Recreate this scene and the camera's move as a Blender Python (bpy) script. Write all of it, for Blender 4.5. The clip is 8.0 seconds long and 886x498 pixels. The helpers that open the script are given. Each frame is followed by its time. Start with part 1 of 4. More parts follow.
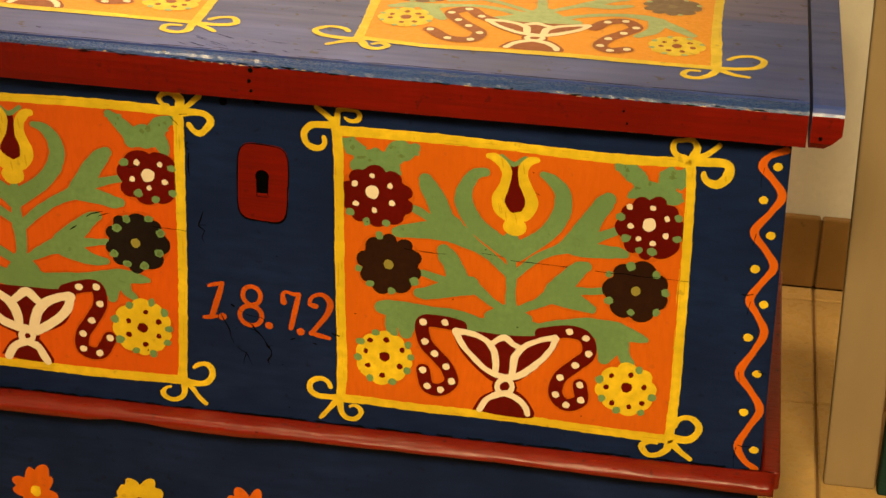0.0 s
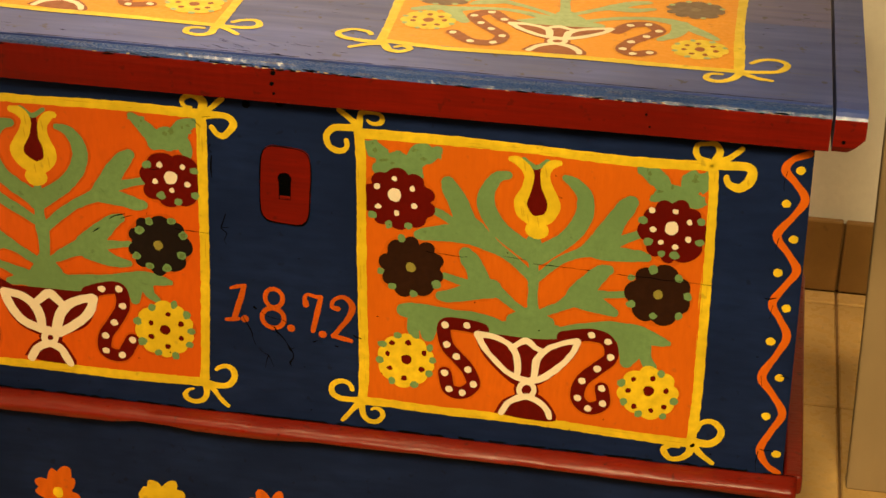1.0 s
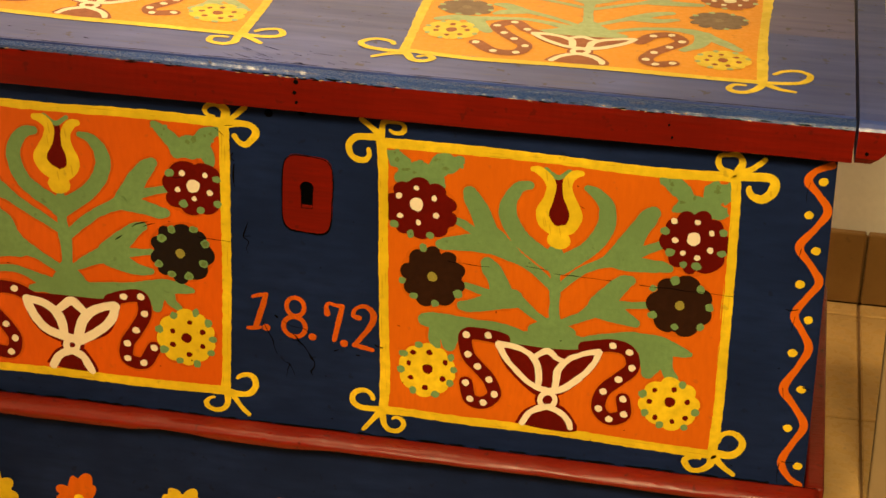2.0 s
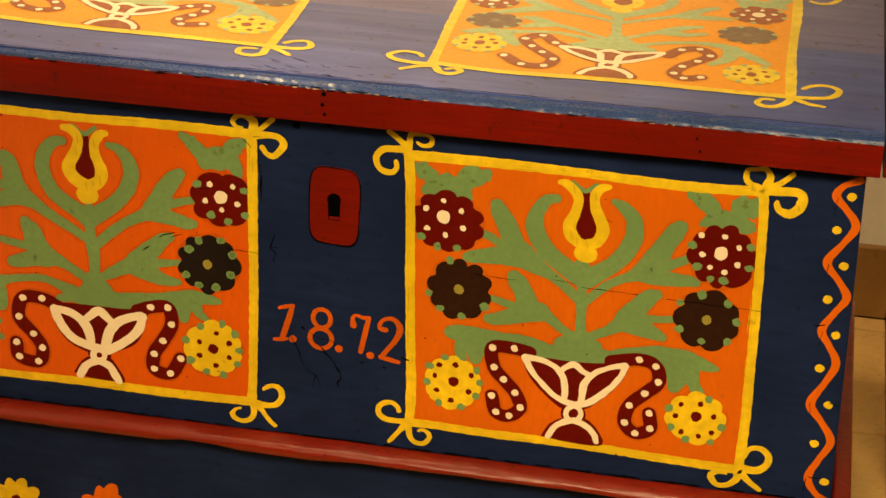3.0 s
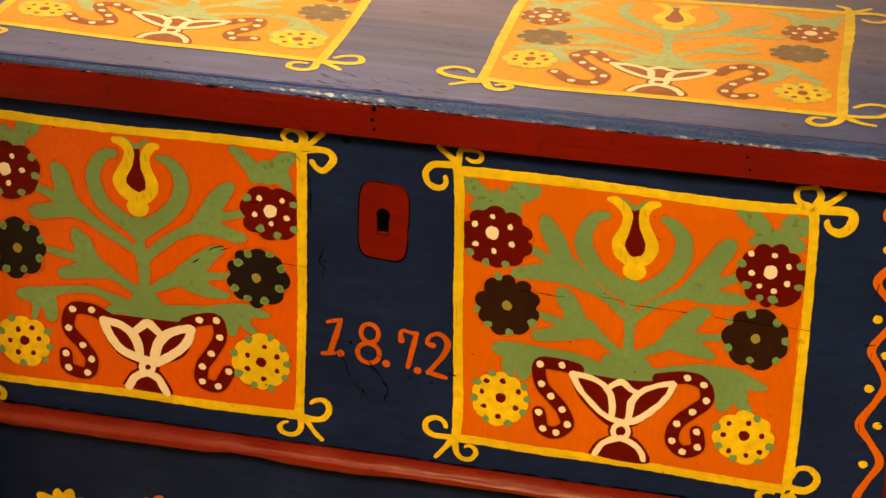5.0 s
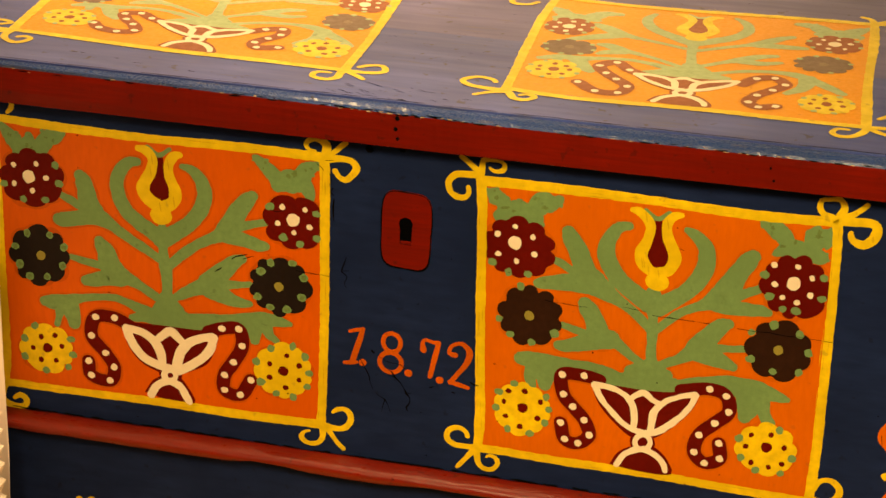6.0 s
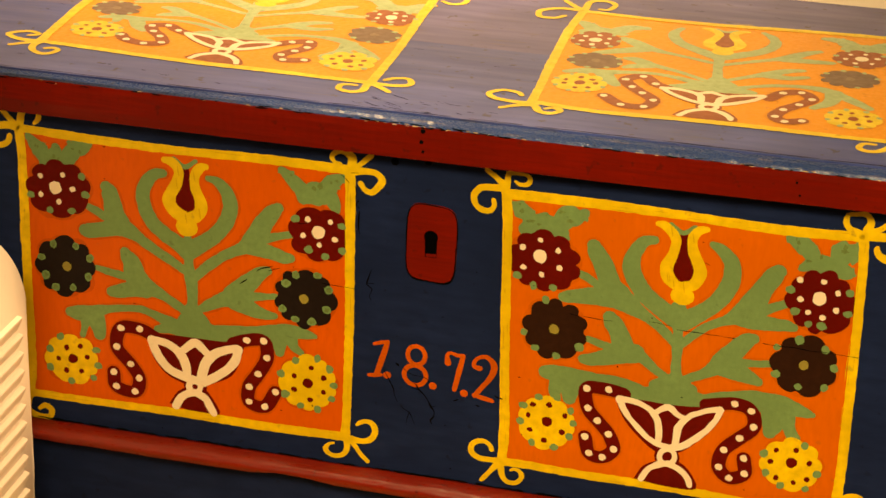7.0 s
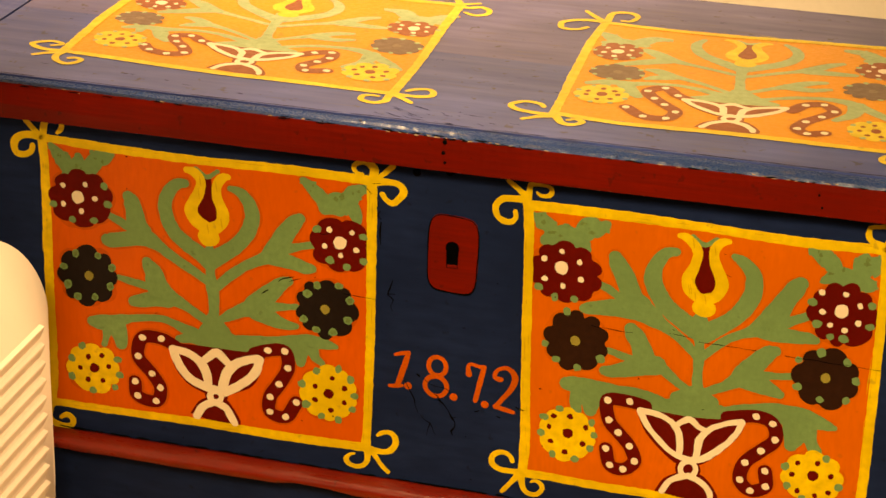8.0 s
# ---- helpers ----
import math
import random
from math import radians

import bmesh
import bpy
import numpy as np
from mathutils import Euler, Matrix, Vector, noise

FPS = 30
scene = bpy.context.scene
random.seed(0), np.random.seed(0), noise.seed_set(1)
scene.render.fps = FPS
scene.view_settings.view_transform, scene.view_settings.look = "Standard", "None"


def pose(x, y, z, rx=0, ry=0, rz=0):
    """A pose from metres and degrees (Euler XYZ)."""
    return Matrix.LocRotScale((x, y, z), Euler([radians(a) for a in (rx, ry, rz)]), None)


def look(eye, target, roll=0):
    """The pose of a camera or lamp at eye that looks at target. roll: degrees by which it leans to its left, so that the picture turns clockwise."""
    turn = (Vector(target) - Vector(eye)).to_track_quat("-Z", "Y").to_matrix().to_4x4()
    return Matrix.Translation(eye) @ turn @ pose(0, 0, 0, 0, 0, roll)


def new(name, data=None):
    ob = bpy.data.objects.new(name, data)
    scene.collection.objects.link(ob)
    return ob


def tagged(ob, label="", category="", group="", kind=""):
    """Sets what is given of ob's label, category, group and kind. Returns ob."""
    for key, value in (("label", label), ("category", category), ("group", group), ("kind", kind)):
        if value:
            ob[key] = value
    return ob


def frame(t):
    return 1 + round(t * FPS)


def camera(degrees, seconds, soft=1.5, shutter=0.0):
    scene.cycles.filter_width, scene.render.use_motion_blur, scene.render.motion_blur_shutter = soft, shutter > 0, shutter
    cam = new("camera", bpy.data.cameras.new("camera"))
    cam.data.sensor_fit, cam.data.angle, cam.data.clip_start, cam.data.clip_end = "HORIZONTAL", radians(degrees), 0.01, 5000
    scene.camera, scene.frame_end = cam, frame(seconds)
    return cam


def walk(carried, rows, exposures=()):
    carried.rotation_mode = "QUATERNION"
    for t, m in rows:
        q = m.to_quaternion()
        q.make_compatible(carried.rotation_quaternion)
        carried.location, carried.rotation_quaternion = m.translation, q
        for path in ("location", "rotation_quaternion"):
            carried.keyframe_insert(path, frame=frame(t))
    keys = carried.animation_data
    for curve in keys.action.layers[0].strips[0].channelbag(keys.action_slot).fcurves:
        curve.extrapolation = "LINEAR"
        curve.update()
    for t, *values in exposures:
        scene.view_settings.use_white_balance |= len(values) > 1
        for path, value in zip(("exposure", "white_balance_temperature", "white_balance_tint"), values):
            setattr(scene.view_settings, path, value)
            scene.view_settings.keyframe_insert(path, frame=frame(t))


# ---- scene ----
cam = camera(25.34, 8.0, soft=1.5)
EYE = (0.461, -1.851, 1.387)
# seconds, yaw, pitch, roll: a camera panning on its stand
PAN = [
    (0.0, 8.122, -26.816, 1.951), (0.5, 8.513, -26.794, 1.833), (1.0, 8.845, -26.751, 1.763), (1.5, 9.158, -26.651, 1.755),
    (3.0, 10.442, -26.147, 1.725), (3.5, 10.826, -26.036, 1.702), (4.0, 11.277, -25.930, 1.645), (4.5, 11.656, -25.833, 1.619),
    (6.0, 12.761, -25.468, 1.564), (6.5, 13.129, -25.290, 1.543), (7.0, 13.579, -25.110, 1.515), (7.5, 13.958, -24.957, 1.500),
    (8.0, 14.275, -24.807, 1.459),
]
walk(cam, [(t, pose(*EYE, 90 + pitch, 0, yaw) @ pose(0, 0, 0, 0, 0, roll)) for t, yaw, pitch, roll in PAN], exposures=[(0.0, 0.0, 6250, 7), (1.5, 0.0, 6400, 8.5), (4.5, 0.0, 6850, 12), (6.5, 0.0, 7200, 15), (8.0, 0.0, 7400, 17)])

# ---- light: warm ceiling lamps of a museum room, unseen; the last three are added ----
world = bpy.data.worlds.new("world")
scene.world = world
world.use_nodes = True
world.node_tree.nodes["Background"].inputs["Color"].default_value = (1.0, 0.78, 0.5, 1)
world.node_tree.nodes["Background"].inputs["Strength"].default_value = 0.014


def spot_lamp(name, where, target, degrees, blend, radius, watts, tint):
    data = bpy.data.lights.new(name, "SPOT")
    data.spot_size, data.spot_blend, data.shadow_soft_size, data.energy, data.color = radians(degrees), blend, radius, watts, tint
    ob = new(name, data)
    ob.matrix_world = look(where, target)
    return ob


spot_lamp("unseen_spotlight", (0.10, -2.40, 2.58), (0.30, 0.05, 0.53), 38, 0.9, 0.28, 268, (1.0, 0.73, 0.36))
spot_lamp("unseen_spotlight", (1.10, -2.60, 2.58), (0.42, 0.05, 0.50), 36, 0.9, 0.45, 425, (1.0, 0.73, 0.36))
# added to brighten the back wall and its reflection in the lid
spot_lamp("unseen_spotlight", (-0.46, 0.05, 2.68), (-0.48, 0.86, 1.10), 58, 0.8, 0.08, 285, (1.0, 0.68, 0.41))
# added overhead to brighten the lid and its front edge
spot_lamp("unseen_spotlight", (-0.42, -0.06, 2.68), (-0.36, 0.12, 0.6), 56, 0.8, 0.10, 140, (1.0, 0.74, 0.36))
# narrow beam added to brighten the heater's side, clear of the chest front
spot_lamp("unseen_spotlight", (1.75, -0.02, 2.60), (-0.46, -0.20, 0.32), 11, 0.7, 0.10, 400, (1.0, 0.71, 0.41))


# ---- materials ----
def nodes_of(name):
    mat = bpy.data.materials.new(name)
    mat.use_nodes = True
    return mat, mat.node_tree.nodes, mat.node_tree.links, mat.node_tree.nodes["Principled BSDF"]


def mixed(nodes, links, a, b, fac, kind="MIX"):
    m = nodes.new("ShaderNodeMix")
    m.data_type, m.blend_type = "RGBA", kind
    for socket, v in ((m.inputs[6], a), (m.inputs[7], b), (m.inputs[0], fac)):
        if isinstance(v, (tuple, float, int)):
            socket.default_value = (*v, 1) if isinstance(v, tuple) else v
        else:
            links.new(v, socket)
    return m.outputs[2]


def noise_at(nodes, links, scale, stretch=(1, 1, 1), detail=4.0, low=0.35, high=0.65):
    """Noise stretched along the axes, cut between low and high to 0..1."""
    co, mp, nz, mr = (nodes.new("ShaderNode" + k) for k in ("TexCoord", "Mapping", "TexNoise", "MapRange"))
    mp.inputs["Scale"].default_value = stretch
    nz.inputs["Scale"].default_value, nz.inputs["Detail"].default_value = scale, detail
    links.new(co.outputs["Object"], mp.inputs["Vector"])
    links.new(mp.outputs["Vector"], nz.inputs["Vector"])
    links.new(nz.outputs["Fac"], mr.inputs["Value"])
    mr.inputs["From Min"].default_value, mr.inputs["From Max"].default_value = low, high
    return mr.outputs["Result"]


def paint(name, color, rough=0.42, grain=(4, 60, 60), vary=0.22, dirt=(0.10, 0.07, 0.04), dirt_amount=0.25, bump=0.12, coat=0.0, scuff=0.0, scuff_color=(0.5, 0.45, 0.4), gloss=0.15):
    """Old oil paint on wood: broad uneven tone, brush grain, specks of dirt, fine relief."""
    mat, nodes, links, bsdf = nodes_of(name)
    dark, pale = tuple(c * (1 - vary) for c in color), tuple(min(1, c * (1 + vary)) for c in color)
    broad = noise_at(nodes, links, 9.0, (1, 1, 1), 3.0, 0.3, 0.7)
    fine = noise_at(nodes, links, 6.0, grain, 5.0, 0.3, 0.7)
    base = mixed(nodes, links, dark, pale, broad)
    base = mixed(nodes, links, base, mixed(nodes, links, base, dark, 0.8), fine)
    specks = noise_at(nodes, links, 90.0, (1, 1, 1), 2.0, 0.66, 0.74)
    m = nodes.new("ShaderNodeMath")
    m.operation = "MULTIPLY"
    links.new(specks, m.inputs[0])
    m.inputs[1].default_value = dirt_amount
    base = mixed(nodes, links, base, dirt, m.outputs[0])
    if scuff:
        marks = noise_at(nodes, links, 14.0, (1.2, 9, 9), 6.0, 0.60, 0.68)
        n = nodes.new("ShaderNodeMath")
        n.operation = "MULTIPLY"
        links.new(marks, n.inputs[0])
        n.inputs[1].default_value = scuff
        base = mixed(nodes, links, base, scuff_color, n.outputs[0])
    links.new(base, bsdf.inputs["Base Color"])
    rr = nodes.new("ShaderNodeMapRange")
    links.new(fine, rr.inputs["Value"])
    rr.inputs["To Min"].default_value, rr.inputs["To Max"].default_value = rough - 0.07, rough + 0.1
    links.new(rr.outputs["Result"], bsdf.inputs["Roughness"])
    bp = nodes.new("ShaderNodeBump")
    bp.inputs["Strength"].default_value, bp.inputs["Distance"].default_value = bump, 0.002
    links.new(fine, bp.inputs["Height"])
    links.new(bp.outputs["Normal"], bsdf.inputs["Normal"])
    bsdf.inputs["Specular IOR Level"].default_value = gloss
    bsdf.inputs["Coat Weight"].default_value, bsdf.inputs["Coat Roughness"].default_value = coat, 0.22
    return mat


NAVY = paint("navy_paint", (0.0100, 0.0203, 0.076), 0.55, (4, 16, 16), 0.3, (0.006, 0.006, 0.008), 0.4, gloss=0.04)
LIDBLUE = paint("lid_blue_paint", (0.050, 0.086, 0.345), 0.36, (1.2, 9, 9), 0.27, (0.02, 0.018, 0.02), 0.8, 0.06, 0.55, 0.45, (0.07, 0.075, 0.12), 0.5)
LIDWORN = paint("faded_lid_blue_paint", (0.108, 0.110, 0.290), 0.40, (1.2, 9, 9), 0.27, (0.03, 0.022, 0.02), 0.8, 0.06, 0.5, 0.5, (0.12, 0.10, 0.12), 0.5)
EDGEBLUE = paint("worn_blue_edge_paint", (0.026, 0.070, 0.27), 0.27, (60, 200, 200), 0.30, (0.03, 0.02, 0.02), 0.9, 0.7, 0.3, 0.28, (0.20, 0.15, 0.10), 0.5)
MOULD = paint("glossy_oxide_red_paint", (0.20, 0.0105, 0.0028), 0.33, (10, 50, 50), 0.25, (0.02, 0.01, 0.01), 0.6, 0.13, 0.05, 0.05, (0.30, 0.10, 0.06), 0.36)
RED = paint("oxide_red_paint", (0.160, 0.0065, 0.002), 0.40, (3, 40, 40), 0.25, (0.02, 0.006, 0.005), 0.4, 0.10, gloss=0.10)


def palette(word, coat, lit_share):
    """The painter's colours; the lid's glossier copies have its brighter light mixed into the colour."""
    def tone(color, lit):
        return tuple(c + (d - c) * lit_share for c, d in zip(color, lit))

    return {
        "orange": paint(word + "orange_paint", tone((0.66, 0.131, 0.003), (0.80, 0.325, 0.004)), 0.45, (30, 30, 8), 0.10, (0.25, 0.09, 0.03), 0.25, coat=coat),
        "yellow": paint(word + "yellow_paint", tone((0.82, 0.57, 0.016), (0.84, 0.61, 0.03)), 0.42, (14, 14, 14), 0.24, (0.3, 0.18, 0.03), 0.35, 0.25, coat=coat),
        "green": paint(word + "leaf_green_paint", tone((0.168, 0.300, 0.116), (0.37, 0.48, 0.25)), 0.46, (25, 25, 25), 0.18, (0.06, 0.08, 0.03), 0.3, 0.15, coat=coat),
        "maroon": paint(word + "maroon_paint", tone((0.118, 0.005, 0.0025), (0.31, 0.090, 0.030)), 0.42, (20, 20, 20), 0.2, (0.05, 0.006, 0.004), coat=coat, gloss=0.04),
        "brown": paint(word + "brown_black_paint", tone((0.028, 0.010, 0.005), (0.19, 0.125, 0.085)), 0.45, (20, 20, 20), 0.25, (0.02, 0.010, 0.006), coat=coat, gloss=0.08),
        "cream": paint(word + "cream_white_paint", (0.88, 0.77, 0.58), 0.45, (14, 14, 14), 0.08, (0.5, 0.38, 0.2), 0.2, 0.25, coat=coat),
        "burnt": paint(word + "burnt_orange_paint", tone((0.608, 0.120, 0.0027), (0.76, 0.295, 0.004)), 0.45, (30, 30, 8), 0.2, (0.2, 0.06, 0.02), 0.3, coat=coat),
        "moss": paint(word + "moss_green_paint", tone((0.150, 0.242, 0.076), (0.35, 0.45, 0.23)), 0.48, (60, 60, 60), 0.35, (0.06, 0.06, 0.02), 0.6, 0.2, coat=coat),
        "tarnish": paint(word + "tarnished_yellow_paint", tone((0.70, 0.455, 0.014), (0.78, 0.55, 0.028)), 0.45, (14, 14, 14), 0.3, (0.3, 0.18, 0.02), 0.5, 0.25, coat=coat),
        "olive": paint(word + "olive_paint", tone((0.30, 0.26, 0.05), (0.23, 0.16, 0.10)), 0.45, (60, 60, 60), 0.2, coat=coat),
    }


# the lid's set is lightened: strong light and wall reflection put into its colours
PLAIN, LIT_VARNISHED = palette("", 0.0, 0.0), palette("lit_varnished_", 0.8, 1.0)
# the second panel's oranges are redder and darker: its dimmer light in the colour
DIMMED = dict(PLAIN, orange=paint("dimmed_orange_paint", (0.66, 0.104, 0.0025), 0.45, (30, 30, 8), 0.10, (0.25, 0.08, 0.02), 0.25), burnt=paint("dimmed_burnt_orange_paint", (0.55, 0.088, 0.0022), 0.45, (30, 30, 8), 0.2, (0.2, 0.05, 0.02), 0.3),
              brown=paint("black_paint", (0.014, 0.009, 0.008), 0.45, (20, 20, 20), 0.25, (0.01, 0.008, 0.006), gloss=0.08))
ORANGE, YELLOW, MAROON = PLAIN["orange"], PLAIN["yellow"], PLAIN["maroon"]
NUMERAL = paint("vermilion_paint", (0.60, 0.105, 0.003), 0.45, (70, 70, 70), 0.38, (0.1, 0.03, 0.01), 0.5)
BLACK = paint("keyhole_dark_paint", (0.0012, 0.0012, 0.0012), 0.9, dirt=(0.001, 0.001, 0.001), gloss=0.02)
GRIME = paint("grime", (0.0022, 0.0020, 0.0020), 0.9, dirt=(0.003, 0.002, 0.002), gloss=0.03)
RAW = paint("weathered_bare_wood", (0.46, 0.31, 0.19), 0.7, (3, 60, 60), 0.4)
WOOD = paint("bare_wood", (0.30, 0.20, 0.11), 0.6, (3, 60, 60), 0.3)
WALL = paint("cream_wall_paint", (0.80, 0.74, 0.62), 0.7, (20, 20, 20), 0.04, (0.6, 0.5, 0.4), 0.1, 0.1)
HALL = paint("grey_brown_wall_paint", (0.16, 0.13, 0.10), 0.8, (20, 20, 20), 0.05)
CEIL = paint("grey_ceiling_paint", (0.40, 0.38, 0.35), 0.8, (20, 20, 20), 0.03)
TILE = paint("glazed_floor_tile", (0.66, 0.415, 0.145), 0.28, (9, 9, 9), 0.18, (0.3, 0.2, 0.1), 0.3, 0.06)
SKIRT = paint("brown_skirting_tile", (0.29, 0.155, 0.045), 0.35, (6, 6, 6), 0.22, (0.1, 0.06, 0.03), 0.3, 0.08)
GROUT = paint("tile_grout", (0.24, 0.135, 0.055), 0.85, (30, 30, 30), 0.2)
POST = paint("beige_board_paint", (0.345, 0.245, 0.13), 0.55, (8, 8, 2), 0.06, (0.3, 0.2, 0.1), 0.1, 0.06)
PLASTIC = paint("cream_plastic", (0.78, 0.69, 0.55), 0.38, (3, 3, 3), 0.03, (0.5, 0.4, 0.3), 0.08, 0.02)
TEAL = paint("dark_green_cloth", (0.015, 0.045, 0.035), 0.8, (40, 40, 40), 0.25)


# ---- builders ----
def part(name, bm, materials, parent=None, label=""):
    """Links a bmesh as one mesh object, in world coordinates, under a thing or a part."""
    me = bpy.data.meshes.new(name)
    bmesh.ops.recalc_face_normals(bm, faces=bm.faces)
    bm.to_mesh(me)
    bm.free()
    for m in materials if isinstance(materials, (list, tuple)) else [materials]:
        me.materials.append(m)
    ob = new(name, me)
    if parent:
        ob.parent = parent
        top = parent
        while top.parent:
            top = top.parent
        if parent is top:
            ob.matrix_parent_inverse = Matrix.Translation(-top.location)
    return tagged(ob, label)


def thing(name, base, label, category, group="", kind=""):
    ob = new(name)
    ob.empty_display_size = 0.1
    ob.location = base
    return tagged(ob, label, category, group, kind)


def add_box(bm, lo, hi, bevel=0.002, segments=2, mat=0):
    made = bmesh.ops.create_cube(bm, size=1)
    mid, size = [(a + b) / 2 for a, b in zip(lo, hi)], [b - a for a, b in zip(lo, hi)]
    bmesh.ops.scale(bm, vec=size, verts=made["verts"])
    bmesh.ops.translate(bm, vec=mid, verts=made["verts"])
    faces = {f for v in made["verts"] for f in v.link_faces}
    for f in faces:
        f.material_index = mat
    if bevel:
        edges = list({e for v in made["verts"] for e in v.link_edges})
        bmesh.ops.bevel(bm, geom=edges, offset=bevel, segments=segments, affect="EDGES", profile=0.5)


def box(lo, hi, bevel=0.002, segments=2):
    bm = bmesh.new()
    add_box(bm, lo, hi, bevel, segments)
    return bm


def sweep(profile, x0, x1, count, wobble=0.0, scale=30.0, mats=None, seed=0.0, lift=None, smooth=False):
    """A closed profile of (y, z) drawn along x with uneven, worn edges; mats: a material slot for each side of the profile."""
    bm = bmesh.new()
    rings = []
    for i in range(count + 1):
        x = x0 + (x1 - x0) * i / count
        ring = []
        for k, (y, z) in enumerate(profile):
            n = noise.noise_vector((x * scale, k * 7.3 + seed, seed)) * wobble
            n2 = noise.noise_vector((x * 4, k * 3.1 + seed, 5 + seed)) * wobble
            ring.append(bm.verts.new((x, y + n.y + n2.y, z + n.z + n2.z + (lift(x, k) if lift else 0))))
        rings.append(ring)
    m = len(profile)
    for a, b in zip(rings, rings[1:]):
        for k in range(m):
            f = bm.faces.new((a[k], a[(k + 1) % m], b[(k + 1) % m], b[k]))
            f.material_index = mats[k] if mats else 0
            f.smooth = smooth
    bm.faces.new(rings[0])
    bm.faces.new(rings[-1])
    return bm


class Brush:
    """Lays thin coats of paint on a flat board: place(u, v, h) gives the spot in the world, u and v in millimetres, h the coat's height in metres."""

    def __init__(self, place, seed=0, paints=None):
        self.paints = paints or PLAIN
        self.place, self.coat, self.rng = place, 0.0, random.Random(seed)

    def lift(self):
        self.coat = (self.coat + 0.000005) % 0.0001
        return self.coat

    def spline(self, points, step=3.0):
        """Catmull-Rom through the control points."""
        p = [Vector(q) for q in points]
        p = [p[0] * 2 - p[1], *p, p[-1] * 2 - p[-2]]
        out = []
        for a, b, c, d in zip(p, p[1:], p[2:], p[3:]):
            n = max(2, int((c - b).length / step))
            for i in range(n):
                t = i / n
                out.append(0.5 * (2 * b + (c - a) * t + (2 * a - 5 * b + 4 * c - d) * t * t + (3 * b - a - 3 * c + d) * t ** 3))
        return [*out, p[-2]]

    def stroke(self, bm, points, layer, mat=0, width=None, rough=0.35):
        """A brush stroke through (u, v, width) points with round ends."""
        pts = [(q[0], q[1], q[2] if len(q) > 2 else width) for q in points]
        line = self.spline(pts)
        h = layer + self.lift()
        off = self.rng.random() * 90
        left, right = [], []
        for i, q in enumerate(line):
            d = Vector(line[min(i + 1, len(line) - 1)][:2]) - Vector(line[max(i - 1, 0)][:2])
            d = d.normalized() if d.length > 1e-6 else Vector((1, 0))
            n = Vector((-d.y, d.x))
            wl = q.z / 2 + rough * noise.noise((q.x * 0.13, q.y * 0.13, off))
            wr = q.z / 2 + rough * noise.noise((q.x * 0.13, q.y * 0.13, off + 40))
            left.append((q.x + n.x * wl, q.y + n.y * wl))
            right.append((q.x - n.x * wr, q.y - n.y * wr))

        def cap(at, towards, r, start):
            base = math.atan2(start[1] - at[1], start[0] - at[0])
            turn = math.atan2(towards[1], towards[0])
            sign = 1 if math.sin(turn - base) > 0 else -1
            return [(at[0] + r * math.cos(base + sign * math.pi * k / 6), at[1] + r * math.sin(base + sign * math.pi * k / 6)) for k in range(1, 6)]

        first, last = line[0], line[-1]
        d0, d1 = Vector(line[0][:2]) - Vector(line[1][:2]), Vector(line[-1][:2]) - Vector(line[-2][:2])
        rise = 0.00001 / len(line)
        vl = [bm.verts.new(self.place(*q, h + rise * i)) for i, q in enumerate(left)]
        vr = [bm.verts.new(self.place(*q, h + rise * i)) for i, q in enumerate(right)]
        for i in range(len(vl) - 1):
            bm.faces.new((vl[i], vl[i + 1], vr[i + 1], vr[i])).material_index = mat
        for at, d, a, b, ca, hc in ((last, d1, vl[-1], vr[-1], left[-1], h + 0.00001), (first, d0, vl[0], vr[0], left[0], h)):
            arc = [bm.verts.new(self.place(*q, hc)) for q in cap(at, d, at.z / 2, ca)]
            bm.faces.new((a, *arc, b)).material_index = mat

    def blob(self, bm, u, v, ru, rv, layer, mat=0, petals=0, depth=0.12, spin=0.0, rough=0.03, cuts=()):
        """A dab of paint, round or scalloped into petals."""
        h = layer + self.lift()
        off = self.rng.random() * 90
        count = max(14, petals * 8)
        ring = []
        for k in range(count):
            a = 2 * math.pi * k / count
            r = 1.0 + rough * 2 * noise.noise((math.cos(a) * 1.7, math.sin(a) * 1.7, off))
            if cuts:
                k = max((j for j in range(len(cuts)) if cuts[j] <= a), default=-1)
                lo, hi = (cuts[k], cuts[(k + 1) % len(cuts)] + (2 * math.pi if k == len(cuts) - 1 else 0)) if k >= 0 else (cuts[-1] - 2 * math.pi, cuts[0])
                r *= 1 - depth * (1 - max(0, math.sin(math.pi * (a - lo) / (hi - lo))) ** 0.5)
            elif petals:
                r *= 1 - depth + depth * abs(math.cos(petals * (a - spin) / 2)) ** 0.6
            ring.append(bm.verts.new(self.place(u + ru * r * math.cos(a), v + rv * r * math.sin(a), h)))
        centre = bm.verts.new(self.place(u, v, h))
        for a, b in zip(ring, ring[1:] + ring[:1]):
            bm.faces.new((a, b, centre)).material_index = mat

    def patch(self, bm, outline, layer, mat=0):
        """A filled area with a curved outline, about its middle."""
        h = layer + self.lift()
        line = self.spline([(*q, 0) for q in [*outline, outline[0]]], 6.0)[:-1]
        mid = (sum(q.x for q in line) / len(line), sum(q.y for q in line) / len(line))
        ring = [bm.verts.new(self.place(q.x, q.y, h)) for q in line]
        centre = bm.verts.new(self.place(*mid, h))
        for a, b in zip(ring, ring[1:] + ring[:1]):
            bm.faces.new((a, b, centre)).material_index = mat


PW, PH = 368.0, 328.0  # the panel on which the bouquet is drawn, in millimetres
COAT1, COAT2, COAT3, COAT4, COAT5 = 0.00015, 0.00030, 0.00045, 0.00060, 0.00075


